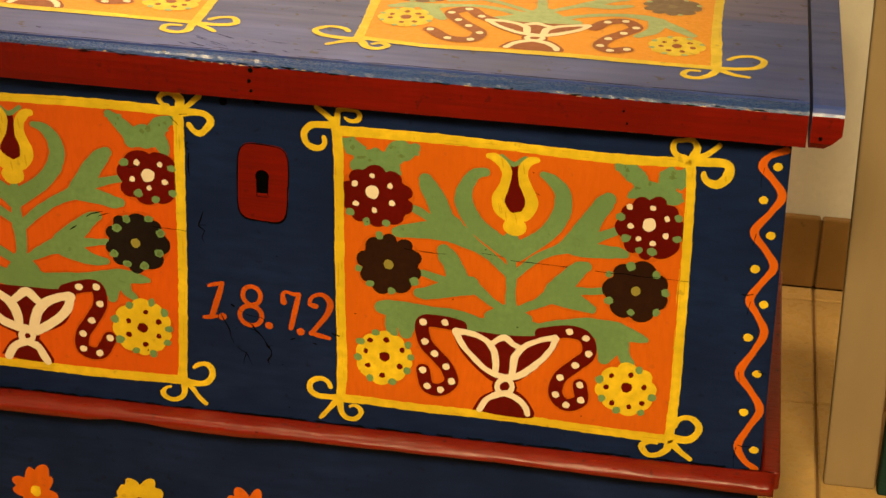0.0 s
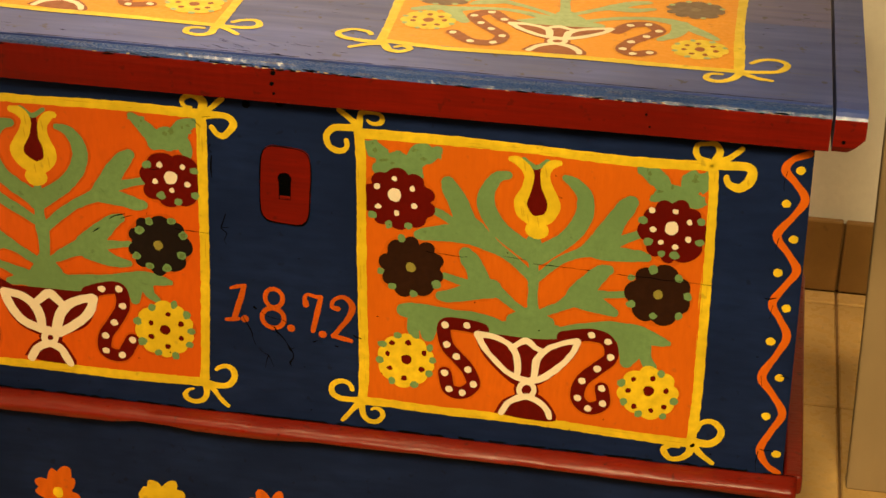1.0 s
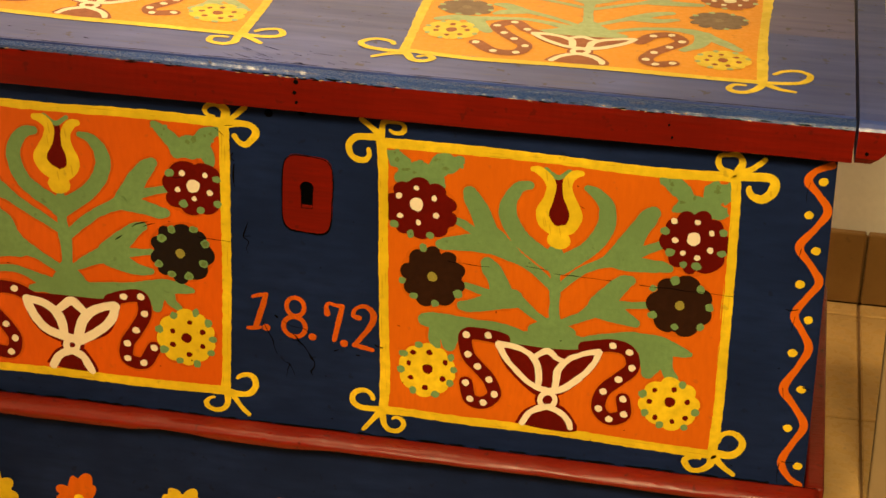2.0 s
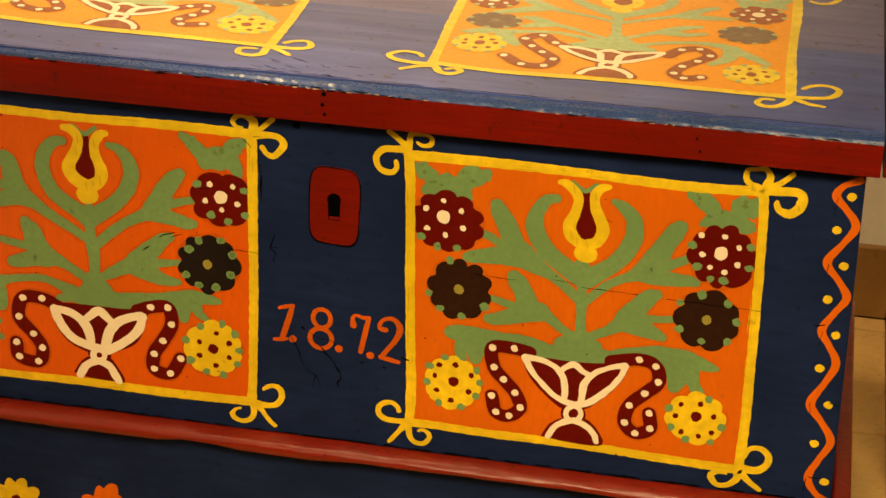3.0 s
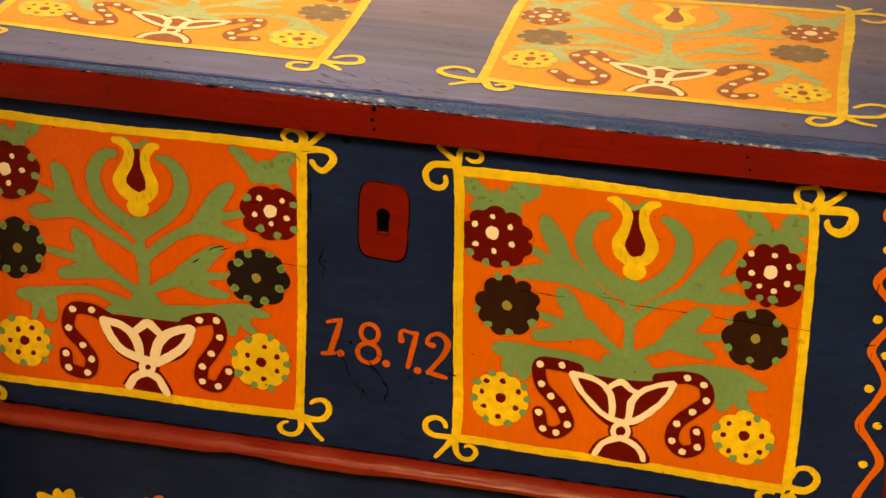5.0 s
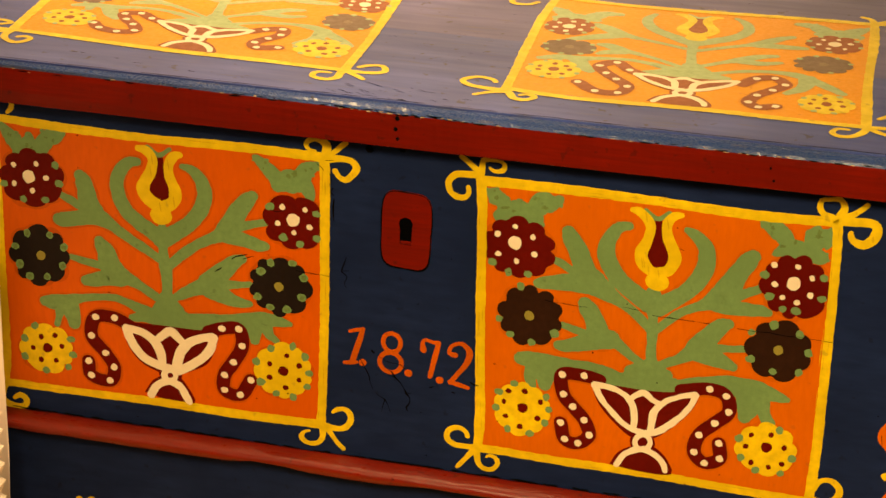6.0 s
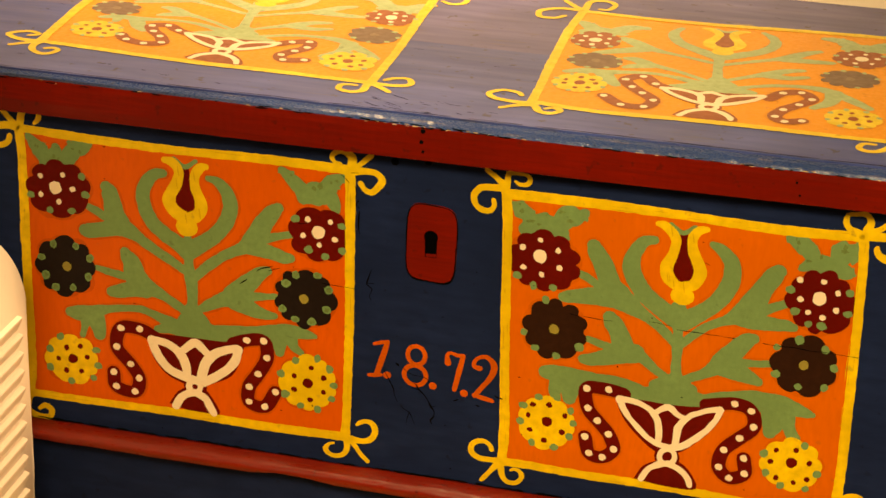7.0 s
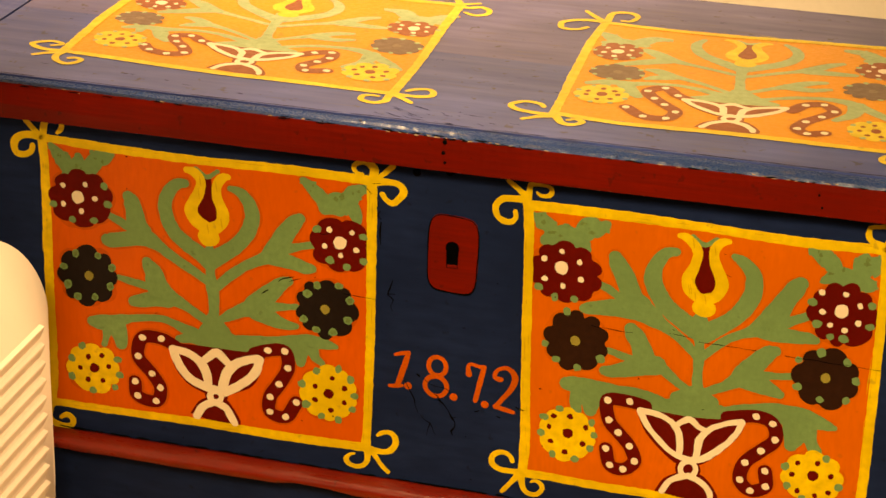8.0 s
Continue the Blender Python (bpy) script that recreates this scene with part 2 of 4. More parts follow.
def panel_place(corners, on_lid):
    """Maps the panel's millimetres onto the board between its four corners (bottom left, bottom right, top right, top left)."""
    a, b, c, d = (Vector(q) for q in corners)

    def place(u, v, h):
        s, t = u / PW, v / PH
        q = a * (1 - s) * (1 - t) + b * s * (1 - t) + c * s * t + d * (1 - s) * t
        return (q.x, q.y, LID_TOP + h) if on_lid else (q.x, -h, q.y + 0.05)

    return place


LID_TOP = 0.65


def bouquet_right(s):
    """The plant: crescents and stem, four sprays of leaves, drooping leaves at the vase's rim."""
    s((157, 297, 9.5), (151, 296, 10.5), (144, 292, 13.5), (136, 277, 16), (134, 264, 19), (139, 249, 19.5), (149, 234, 20), (165, 221, 20.5), (182, 210, 23))
    s((217, 300, 7.5), (225, 296, 12.5), (235, 286, 16), (239, 274, 18), (237, 256, 19.5), (225, 235, 19), (208, 219, 19), (190, 207, 23))
    s((186, 223, 16.5), (187, 211, 28), (187, 201, 16.5), (187, 193, 10), (187, 181, 13), (187, 167, 11), (187, 150, 11.5), (188, 135, 15.5))
    s((185, 177, 7.5), (178, 187, 11.5), (165, 199, 11), (150, 209, 14), (137, 217, 21.5), (122, 226, 29))
    s((122, 228, 29), (114, 238, 24), (105, 260, 21.5), (97, 275, 19.5), (94, 282, 15))
    s((104, 235, 9), (98, 238, 9), (87, 245, 10), (79, 248, 7.5))
    s((124, 225, 25.5), (102, 224, 21.5), (85, 222, 18.5), (68, 219, 14.5), (63, 218, 11.5))
    s((183, 135, 9), (165, 146, 10.5), (153, 156, 12.5), (139, 163, 20.5), (131, 164, 26))
    s((131, 163, 26), (125, 182, 21.5), (117, 196, 20.5), (114, 201, 15.5))
    s((121, 164, 9), (105, 168, 9), (91, 172, 8))
    s((142, 162, 23.5), (127, 159, 23.5), (109, 152, 18), (94, 147, 15), (87, 147, 12))
    s((46, 125, 16), (54, 125, 20), (68, 124, 21), (86, 123, 21), (105, 123, 17), (123, 125, 13), (140, 121, 14.5), (155, 115, 18.5), (176, 116, 30))
    s((65, 122, 26.5), (57, 104, 16), (59, 94, 9.5))
    s((74, 116, 22.5), (73, 101, 17.5), (73, 96, 14.5))
    s((180, 116, 30), (213, 114, 19.5), (235, 122, 15.5), (253, 127, 13), (271, 129, 17), (285, 124, 26), (302, 123, 24.5), (317, 121, 17), (329, 118, 11), (334, 117, 7))
    s((295, 116, 31), (293, 97, 22), (291, 89, 14.5))
    s((307, 111, 19.5), (312, 95, 13), (317, 85, 14.5))
    s((190, 178, 7.5), (200, 190, 9.5), (215, 204, 10), (231, 213, 10.5), (243, 219, 16.5), (254, 226, 26.5))
    s((257, 229, 27.5), (263, 239, 26), (273, 259, 21), (282, 274, 20.5), (286, 279, 16))
    s((272, 232, 14), (287, 239, 10), (300, 246, 10.5))
    s((246, 220, 17.5), (261, 220, 22.5), (273, 218, 19), (283, 218, 15.5), (299, 218, 13), (306, 217, 9.5))
    s((190, 135, 9), (200, 140, 10.5), (215, 148, 11.5), (228, 157, 18), (239, 166, 25.5))
    s((236, 164, 27), (250, 184, 21.5), (260, 195, 18), (266, 198, 12.5))
    s((250, 167, 11.5), (268, 169, 8.5), (285, 171, 8.5))
    s((236, 161, 24.5), (251, 157, 23), (264, 152, 16.5), (274, 148, 11))
    s((166, 127, 14.5), (185, 131, 26), (204, 127, 15.5))
    s((140, 112, 13), (162, 111, 21), (189, 112, 30), (212, 116, 19.5))


def bouquet_left(s):
    """The same plant as the painter drew it a second time."""
    s((160, 296, 10), (151, 294, 12.5), (142, 284, 15), (137, 270, 16), (139, 254, 16.5), (148, 236, 17), (162, 224, 18), (178, 214, 18.5), (187, 209, 21.5))
    s((211, 297, 7), (222, 294, 11.5), (232, 283, 15.5), (236, 267, 17), (231, 248, 17.5), (217, 229, 18), (201, 216, 19), (188, 207, 22.5))
    s((188, 224, 8.5), (188, 212, 24), (189, 202, 13.5), (189, 192, 10.5), (191, 176, 14.5), (193, 161, 13.5), (193, 140, 13.5), (193, 130, 23))
    s((189, 180, 8), (183, 184, 10.5), (169, 193, 11.5), (151, 203, 12), (133, 215, 13.5), (119, 223, 20), (109, 227, 26.5))
    s((109, 229, 28), (105, 237, 25.5), (102, 253, 21), (98, 267, 19), (95, 271, 14))
    s((98, 234, 9.5), (92, 236, 9.5), (81, 242, 10), (72, 246, 8.5))
    s((111, 226, 24), (101, 223, 19.5), (87, 219, 18), (73, 216, 18), (70, 216, 15))
    s((186, 132, 9.5), (179, 137, 11), (164, 146, 11.5), (153, 152, 15), (135, 158, 27))
    s((133, 159, 28.5), (127, 170, 25.5), (124, 183, 21.5), (118, 192, 17), (116, 196, 12))
    s((121, 165, 10), (98, 169, 9), (83, 172, 7.5))
    s((139, 154, 23), (125, 152, 19.5), (109, 147, 16.5), (100, 145, 13))
    s((51, 113, 12.5), (60, 113, 18.5), (74, 114, 20.5), (88, 120, 13.5), (100, 124, 9.5), (118, 127, 9), (134, 128, 9.5), (148, 124, 10), (162, 118, 13.5), (174, 113, 17.5))
    s((70, 109, 15), (67, 94, 8.5), (65, 86, 7.5))
    s((80, 110, 23.5), (84, 97, 17.5), (85, 89, 14))
    s((220, 112, 17.5), (232, 114, 16.5), (243, 117, 13.5), (257, 119, 11.5), (273, 121, 13.5), (289, 122, 19), (302, 124, 20), (316, 125, 14.5), (325, 124, 10.5), (331, 123, 6.5))
    s((291, 117, 23), (292, 106, 16), (292, 97, 11))
    s((304, 117, 17.5), (309, 106, 11), (316, 100, 8))
    s((194, 171, 6.5), (200, 181, 11.5), (216, 197, 12), (231, 209, 12), (247, 218, 14.5), (258, 225, 23.5))
    s((261, 227, 26.5), (266, 238, 23.5), (274, 254, 21), (284, 268, 18), (289, 273, 13))
    s((270, 233, 13), (290, 240, 9), (305, 244, 8))
    s((258, 223, 19.5), (268, 221, 18.5), (281, 219, 17), (296, 215, 15), (303, 215, 11))
    s((197, 135, 9), (202, 138, 9.5), (213, 145, 13.5), (227, 153, 17.5), (240, 158, 25.5))
    s((240, 159, 27), (247, 167, 25.5), (259, 181, 20.5), (270, 192, 16.5), (277, 196, 12))
    s((257, 162, 13.5), (275, 164, 8), (287, 166, 7.5))
    s((242, 155, 25.5), (255, 149, 21.5), (266, 144, 16.5), (277, 142, 12), (286, 142, 8))
    s((193, 133, 23), (194, 123, 36.5), (195, 112, 41))
    s((153, 106, 9.5), (171, 110, 16.5), (194, 112, 32.5), (217, 110, 21.5), (236, 110, 17.5))


def bouquet_lid(s):
    """The looser plant on the lid."""
    s((166, 180, 8), (134, 193, 8), (111, 201, 10), (91, 210, 18))
    s((91, 210, 20), (74, 226, 18), (62, 235, 12))
    s((91, 206, 20), (64, 192, 17), (39, 178, 10))
    s((171, 117, 8), (140, 138, 8), (118, 149, 10), (98, 156, 18))
    s((98, 158, 18), (84, 168, 15), (75, 169, 10))
    s((103, 151, 16), (85, 145, 14), (77, 139, 8))
    s((162, 110, 14), (121, 126, 9), (90, 126, 9), (63, 119, 15), (36, 118, 15), (18, 110, 10))
    s((57, 116, 20), (67, 94, 18), (76, 82, 12))
    s((37, 116, 14), (37, 102, 9))
    s((130, 90, 12), (155, 97, 22), (191, 99, 24), (219, 95, 12))
    s((182, 111, 40), (180, 125, 22))
    s((181, 115, 18), (178, 138, 12), (175, 174, 11), (174, 203, 14), (171, 222, 10))
    s((174, 199, 20), (147, 218, 17), (126, 237, 15), (116, 257, 14), (115, 273, 12), (121, 289, 8))
    s((176, 200, 20), (208, 223, 17), (225, 244, 15), (230, 267, 13), (224, 286, 11), (214, 298, 7))
    s((181, 176, 8), (210, 195, 8), (232, 208, 10), (250, 220, 18))
    s((247, 217, 18), (265, 238, 14), (280, 249, 9))
    s((243, 213, 18), (278, 213, 14), (296, 214, 9))
    s((184, 123, 8), (209, 143, 9), (230, 158, 16))
    s((229, 157, 17), (248, 173, 14), (266, 180, 9))
    s((229, 154, 16), (253, 152, 13), (272, 159, 8))
    s((189, 97, 16), (212, 111, 9), (237, 123, 9), (267, 128, 10), (293, 124, 16), (312, 108, 14))
    s((304, 117, 20), (301, 88, 16), (285, 67, 10))
    s((308, 113, 16), (329, 93, 14), (342, 79, 10))


def vase_lines_right(s):
    """Cream lines of the vase."""
    s((128, 104, 8), (137, 87, 6.5), (153, 69, 6.5), (168, 57, 6.5), (184, 53, 8))
    s((128, 105, 8), (145, 104, 6.5), (161, 97, 6.5), (171, 84, 8), (173, 67, 8), (173, 55, 6))
    s((166, 92, 5.5), (174, 99, 6.5), (182, 103, 8), (191, 96, 6), (199, 92, 6))
    s((237, 109, 7), (221, 104, 6), (205, 95, 6.5), (194, 81, 8.5), (192, 65, 8.5), (191, 53, 6.5))
    s((238, 108, 7), (231, 91, 6.5), (217, 73, 7.5), (200, 58, 8), (184, 52, 8))
    s((156, 9, 7), (164, 23, 7), (177, 31, 7.5), (184, 33, 7.5))
    s((184, 33, 7.5), (193, 30, 7.5), (201, 25, 7.5), (208, 16, 7), (210, 9, 6))
    s((183, 51, 6), (189, 49, 6), (192, 42, 6), (189, 35, 6), (184, 32, 6), (178, 34, 6), (175, 40, 6), (177, 47, 6), (183, 51, 6))


def vase_lines_left(s):
    """Cream lines of the vase."""
    s((146, 92, 10.5), (151, 77, 10.5), (164, 59, 10.5), (180, 51, 10.5), (196, 47, 11))
    s((147, 92, 9.5), (162, 90, 9.5), (176, 82, 10.5), (184, 69, 11.5), (187, 53, 9.5))
    s((178, 79, 7), (188, 89, 9.5), (197, 95, 11), (206, 87, 9.5), (213, 80, 8))
    s((244, 95, 9.5), (227, 89, 10), (214, 80, 11.5), (207, 67, 11.5), (203, 51, 10.5))
    s((246, 94, 9.5), (240, 75, 10), (225, 59, 10.5), (209, 48, 11.5), (196, 44, 11))
    s((174, 11, 10), (180, 23, 9), (188, 29, 9), (196, 31, 9))
    s((196, 31, 9), (207, 26, 9), (214, 14, 9), (218, 7, 7))
    s((196, 46, 7.5), (200, 44, 7.5), (202, 40, 7.5), (200, 34, 7.5), (196, 31, 7.5), (191, 33, 7.5), (189, 38, 7.5), (191, 43, 7.5), (196, 46, 7.5))


def leaves(brush, parent, bouquet, warp):
    """The green plant, each stroke over a rim of darker orange."""
    bm = bmesh.new()

    def s(*points):
        line = [(*warp(u, v), w) for u, v, w in points]
        brush.stroke(bm, line, COAT2, 0, None, 0.8)
        brush.stroke(bm, [(u, v, w + brush.rng.uniform(2.5, 5)) for u, v, w in line], COAT1 + 0.00004, 1, None, 1.2)

    bouquet(s)
    return part("painted_plant", bm, [brush.paints["green"], brush.paints["burnt"]], parent, "sage green painted stem and leaves")


def top_leaf(brush, parent, lobes):
    """The ragged leaf over a corner flower, with darker patches in its lobes."""
    bm = bmesh.new()
    rng = brush.rng
    for line in lobes:
        line = [(u, min(v, 322 - w * 0.5), w * 1.15) for u, v, w in line]
        brush.stroke(bm, line, COAT2, 0, None, 2.2)
        brush.stroke(bm, [(u, v, w + 2.5) for u, v, w in line], COAT1 + 0.00004, 2, None, 1.2)
        u, v, w = line[0] if len(line) < 3 else line[1]
        for k in range(2):
            brush.blob(bm, u + rng.gauss(0, 0.2) * w, v + rng.gauss(0, 0.2) * w, w * rng.uniform(0.05, 0.16), w * rng.uniform(0.05, 0.16), COAT2 + 0.00011, 1, 0, 0, 0, 0.4)
        for p, q, d in line:
            for k in range(2):
                a = rng.uniform(0, 6.28)
                brush.blob(bm, p + d * 0.45 * math.cos(a), q + d * 0.45 * math.sin(a), rng.uniform(1.5, 3), rng.uniform(1.5, 3), COAT2, 0, 0, 0, 0, 0.3)
    return part("painted_leaf", bm, [brush.paints["green"], brush.paints["moss"], brush.paints["burnt"]], parent)


LEAF = (((-32, 25, 8), (-22, 18, 15.5), (-11, 3, 20)), ((47, 22, 9.5), (30, 19, 17.5), (16, 3, 20)), ((-22, -7, 10.5), (0, 0, 21), (23, -7, 10.5)))
VASE_RIGHT = (((124, 105), (152, 107), (180, 106), (211, 108), (238, 114), (239, 99), (225, 76), (200, 51), (183, 45), (168, 47), (146, 66), (132, 84)), (183, 41, 14.1, 12.8), ((148, 8), (157, 25), (172, 35), (183, 40), (195, 38), (208, 28), (217, 6), (182, 4)), vase_lines_right)
TULIP_RIGHT = (((186, 308, 8.5), (186, 291, 12.5), (187, 275, 20.5), (188, 266, 23), (188, 259, 18.5)), ((160, 316, 6.5), (166, 315, 10), (173, 310, 11), (179, 300, 10.5), (177, 285, 10.5), (171, 269, 13.5), (173, 257, 14.5), (181, 249, 12.5), (189, 247, 12.5)), ((210, 316, 6.5), (203, 314, 10), (196, 305, 11), (197, 291, 11), (203, 277, 13), (206, 264, 13.5), (200, 252, 12.5), (189, 247, 12.5)), (189, 237, 12.6, 10.7))
FRAME_RIGHT = (((-2, 5), (29, 5), (93, 3), (189, 2), (284, -2), (367, -5)), ((367, -5), (370, 52), (370, 191), (369, 290), (367, 328)), ((367, 328), (354, 328), (296, 326), (238, 327), (180, 329), (92, 330), (0, 329)), ((0, 329), (1, 284), (0, 150), (1, 45), (-1, 5)))
LEAVES_RIGHT = (
    (((5, 323, 6), (15, 318, 17.5), (24, 306, 15), (29, 295, 18.5)), ((20, 291, 12.5), (38, 297, 23.5), (56, 295, 18.5), (60, 288, 12.5)), ((42, 310, 6), (40, 301, 13.5)), ((56, 300, 16), (65, 315, 21), (77, 320, 16), (84, 319, 7.5))),
    (((294, 320, 7.5), (304, 315, 16), (315, 307, 16), (321, 298, 14.5)), ((310, 287, 8.5), (321, 292, 18.5), (339, 291, 19.5), (354, 287, 13.5)), ((344, 297, 16), (348, 307, 23), (357, 316, 20.5), (362, 321, 8.5))))
VASE_LEFT = (((144, 100), (171, 101), (197, 101), (226, 101), (250, 102), (248, 82), (238, 59), (215, 45), (196, 38), (180, 42), (161, 52), (146, 74)), (196, 39, 13.2, 11.8), ((166, 13), (176, 30), (188, 38), (196, 41), (206, 39), (217, 25), (224, 6), (194, 6)), vase_lines_left)
TULIP_LEFT = (((185, 306, 8), (185, 293, 13), (185, 277, 19.5), (186, 266, 22.5), (187, 257, 16)), ((162, 312, 8), (171, 310, 11.5), (178, 301, 11), (175, 286, 12.5), (167, 268, 14.5), (171, 256, 15), (185, 246, 16)), ((208, 310, 8), (202, 308, 11), (196, 297, 11), (197, 283, 11.5), (203, 267, 13.5), (201, 254, 14), (186, 244, 16)), (187, 236, 12.5, 11.2))
FRAME_LEFT = (((1, 3), (74, 2), (174, 2), (272, 0), (367, 0)), ((367, 0), (368, 31), (369, 139), (369, 209), (368, 309), (367, 328)), ((367, 328), (331, 329), (269, 328), (174, 325), (78, 325), (12, 326), (-5, 327)), ((-5, 327), (-2, 289), (1, 154), (4, 47), (1, 3)))
LEAVES_LEFT = (
    (((5, 319, 6.5), (12, 312, 12), (19, 304, 17), (25, 294, 16)), ((25, 293, 13), (38, 297, 21), (48, 294, 14.5)), ((37, 310, 8), (37, 301, 13)), ((51, 298, 17), (59, 311, 17), (68, 321, 17), (75, 324, 8))),
    (((292, 319, 6.5), (302, 311, 11.5), (312, 301, 15.5), (323, 293, 18)), ((318, 290, 15.5), (332, 296, 24.5), (348, 292, 15.5), (352, 279, 9)), ((341, 301, 19), (349, 312, 15.5), (354, 320, 12.5), (360, 322, 6.5))))


def flower(brush, parent, kind, at, eye=None, dots=None, dabs=None):
    """A scalloped flower with its eye and dots, and the green dabs between the petals."""
    bm = bmesh.new()
    u, v, ru, rv = at
    rng = brush.rng
    body, dot, middle, count, label = {
        "maroon": ("maroon", "cream", 7.2, 6, "maroon flower with cream dots"),
        "brown": ("brown", "olive", 5.2, 0, "dark brown flower with an olive eye"),
        "yellow": ("yellow", "maroon", 5.8, 7, "yellow flower with maroon dots"),
    }[kind]
    spin = rng.random()
    if dots is None:
        dots = [(u + ru * 0.56 * math.cos(a), v + rv * 0.56 * math.sin(a)) for a in (spin + 2 * math.pi * k / max(count, 1) + rng.uniform(-0.15, 0.15) for k in range(count))]
    if dabs is None:
        dabs = [(u + ru * 0.93 * math.cos(a), v + rv * 0.93 * math.sin(a)) for a in (spin + 2 * math.pi * (k + 0.5) / 8 for k in range(8)) if rng.random() < 0.85]
    elif dabs:
        a = math.atan2((dabs[0][1] - v) / rv, (dabs[0][0] - u) / ru)
        spin = a - math.pi / 8
    cuts = sorted(math.atan2((q - v) / rv, (p - u) / ru) % (2 * math.pi) for p, q in dabs)
    wide = 1.1
    while len(cuts) > 2 and wide:
        gaps = [((cuts[(j + 1) % len(cuts)] - c) % (2 * math.pi), c) for j, c in enumerate(cuts)]
        wide, c = max(gaps)
        wide = wide if wide > 1.15 else 0
        if wide:
            cuts = sorted([*cuts, (c + wide / 2) % (2 * math.pi)])
    brush.blob(bm, u, v, ru + 1.4, rv + 1.4, COAT1 + 0.00004, 3, 8, 0.10, spin, 0.05)
    brush.blob(bm, u, v, ru, rv, COAT3, 0, 8, 0.26 if kind == "brown" else 0.20, spin, 0.04, cuts if len(cuts) > 2 else ())
    for p, q in dabs:
        p, q = u + (p - u) * 0.97, v + (q - v) * 0.97
        small = 0.7 if brush.paints is LIT_VARNISHED else 1.0
        brush.blob(bm, p, q, small * rng.uniform(3.8, 5.4), small * rng.uniform(3.8, 5.4), COAT4, 1, 0, 0, 0, 0.14)
        if kind == "brown" and brush.paints is DIMMED:
            brush.blob(bm, p, q, 2.9, 2.9, COAT4 + 0.00011, 4, 0, 0, 0, 0.3)
    brush.blob(bm, *(eye or (u, v)), middle, middle * 1.1, COAT4, 2, 0, 0, 0, 0.1)
    for p, q in dots:
        brush.blob(bm, p, q, rng.uniform(2.7, 3.5), rng.uniform(2.9, 3.8), COAT4, 2, 0, 0, 0, 0.14)
    return part("painted_flower", bm, [brush.paints[body], brush.paints["green"], brush.paints[dot], brush.paints["burnt"], brush.paints["moss"]], parent, label)


def tulip(brush, parent, drawn, warp):
    """The tulip: maroon heart, two yellow petals and the knob at its foot."""
    heart, petal, other, knob = drawn
    bm = bmesh.new()

    def s(mat, layer, points):
        brush.stroke(bm, [(*warp(u, v), w) for u, v, w in points], layer, mat, None, 0.8)

    s(1, COAT2 + 0.00012, heart)
    u, v, _ = heart[0]
    s(2, COAT2 + 0.00013, ((u - 13, v + 9, 5), (u, v + 1, 6), (u + 12, v + 9, 5)))
    s(0, COAT3, petal)
    s(0, COAT3, other)
    brush.blob(bm, *warp(knob[0], knob[1]), knob[2], knob[3], COAT3, 0)
    for k in range(7):
        p = brush.rng.choice(petal[2:] + other[2:])
        q = warp(p[0] + brush.rng.uniform(-2, 2), p[1])
        brush.stroke(bm, [(q[0] - 1, q[1] + 6, 0.5), (q[0], q[1], 1.4), (q[0] + 1, q[1] - 6, 0.4)], COAT4, 3)
    return part("painted_tulip", bm, [brush.paints["yellow"], brush.paints["maroon"], brush.paints["green"], brush.paints["tarnish"]], parent, "yellow tulip with a maroon heart")


def vase(brush, parent, drawn, spot):
    """The footed vase; spot moves its drawing to where this panel has it."""
    bowl, stem, sole, lines = drawn
    maroon, cream = brush.paints["maroon"], brush.paints["cream"]
    bm = bmesh.new()
    brush.patch(bm, [spot(u, v) for u, v in bowl], COAT3, 0)
    cup = part("painted_vase", bm, maroon, parent, "maroon footed vase outlined in cream white")
    bm = bmesh.new()
    brush.blob(bm, *spot(stem[0], stem[1]), stem[2], stem[3], COAT3 - 0.00006, 0)
    part("painted_vase_stem", bm, maroon, parent)
    bm = bmesh.new()
    brush.patch(bm, [spot(u, v) for u, v in sole], COAT3, 0)
    part("painted_vase_foot", bm, maroon, parent)
    bm = bmesh.new()
    lines(lambda *points: brush.stroke(bm, [(*spot(u, v), w) for u, v, w in points], COAT4, 0, None, 0.8))
    brush.blob(bm, *spot(stem[0], stem[1]), stem[2] * 0.25, stem[3] * 0.27, COAT5, 1)
    part("painted_outline", bm, [cream, maroon], parent, "cream white brush lines of the vase")
    return cup


def ribbon(brush, parent, points):
    """The vase's S-shaped handle, dotted along its line."""
    bm = bmesh.new()
    brush.stroke(bm, [(u, v, 20) for u, v in points], COAT1 + 0.00004, 2, None, 1.0)
    brush.stroke(bm, [(u, v, 15.5) for u, v in points], COAT3 + 0.00002, 0)
    for u, v in points[1:]:
        brush.blob(bm, u, v, 4.2, 4.2, COAT4, 1, 0, 0, 0, 0.1)
    return part("painted_handle", bm, [brush.paints["maroon"], brush.paints["cream"], brush.paints["burnt"]], parent, "maroon S-shaped vase handle with cream dots")


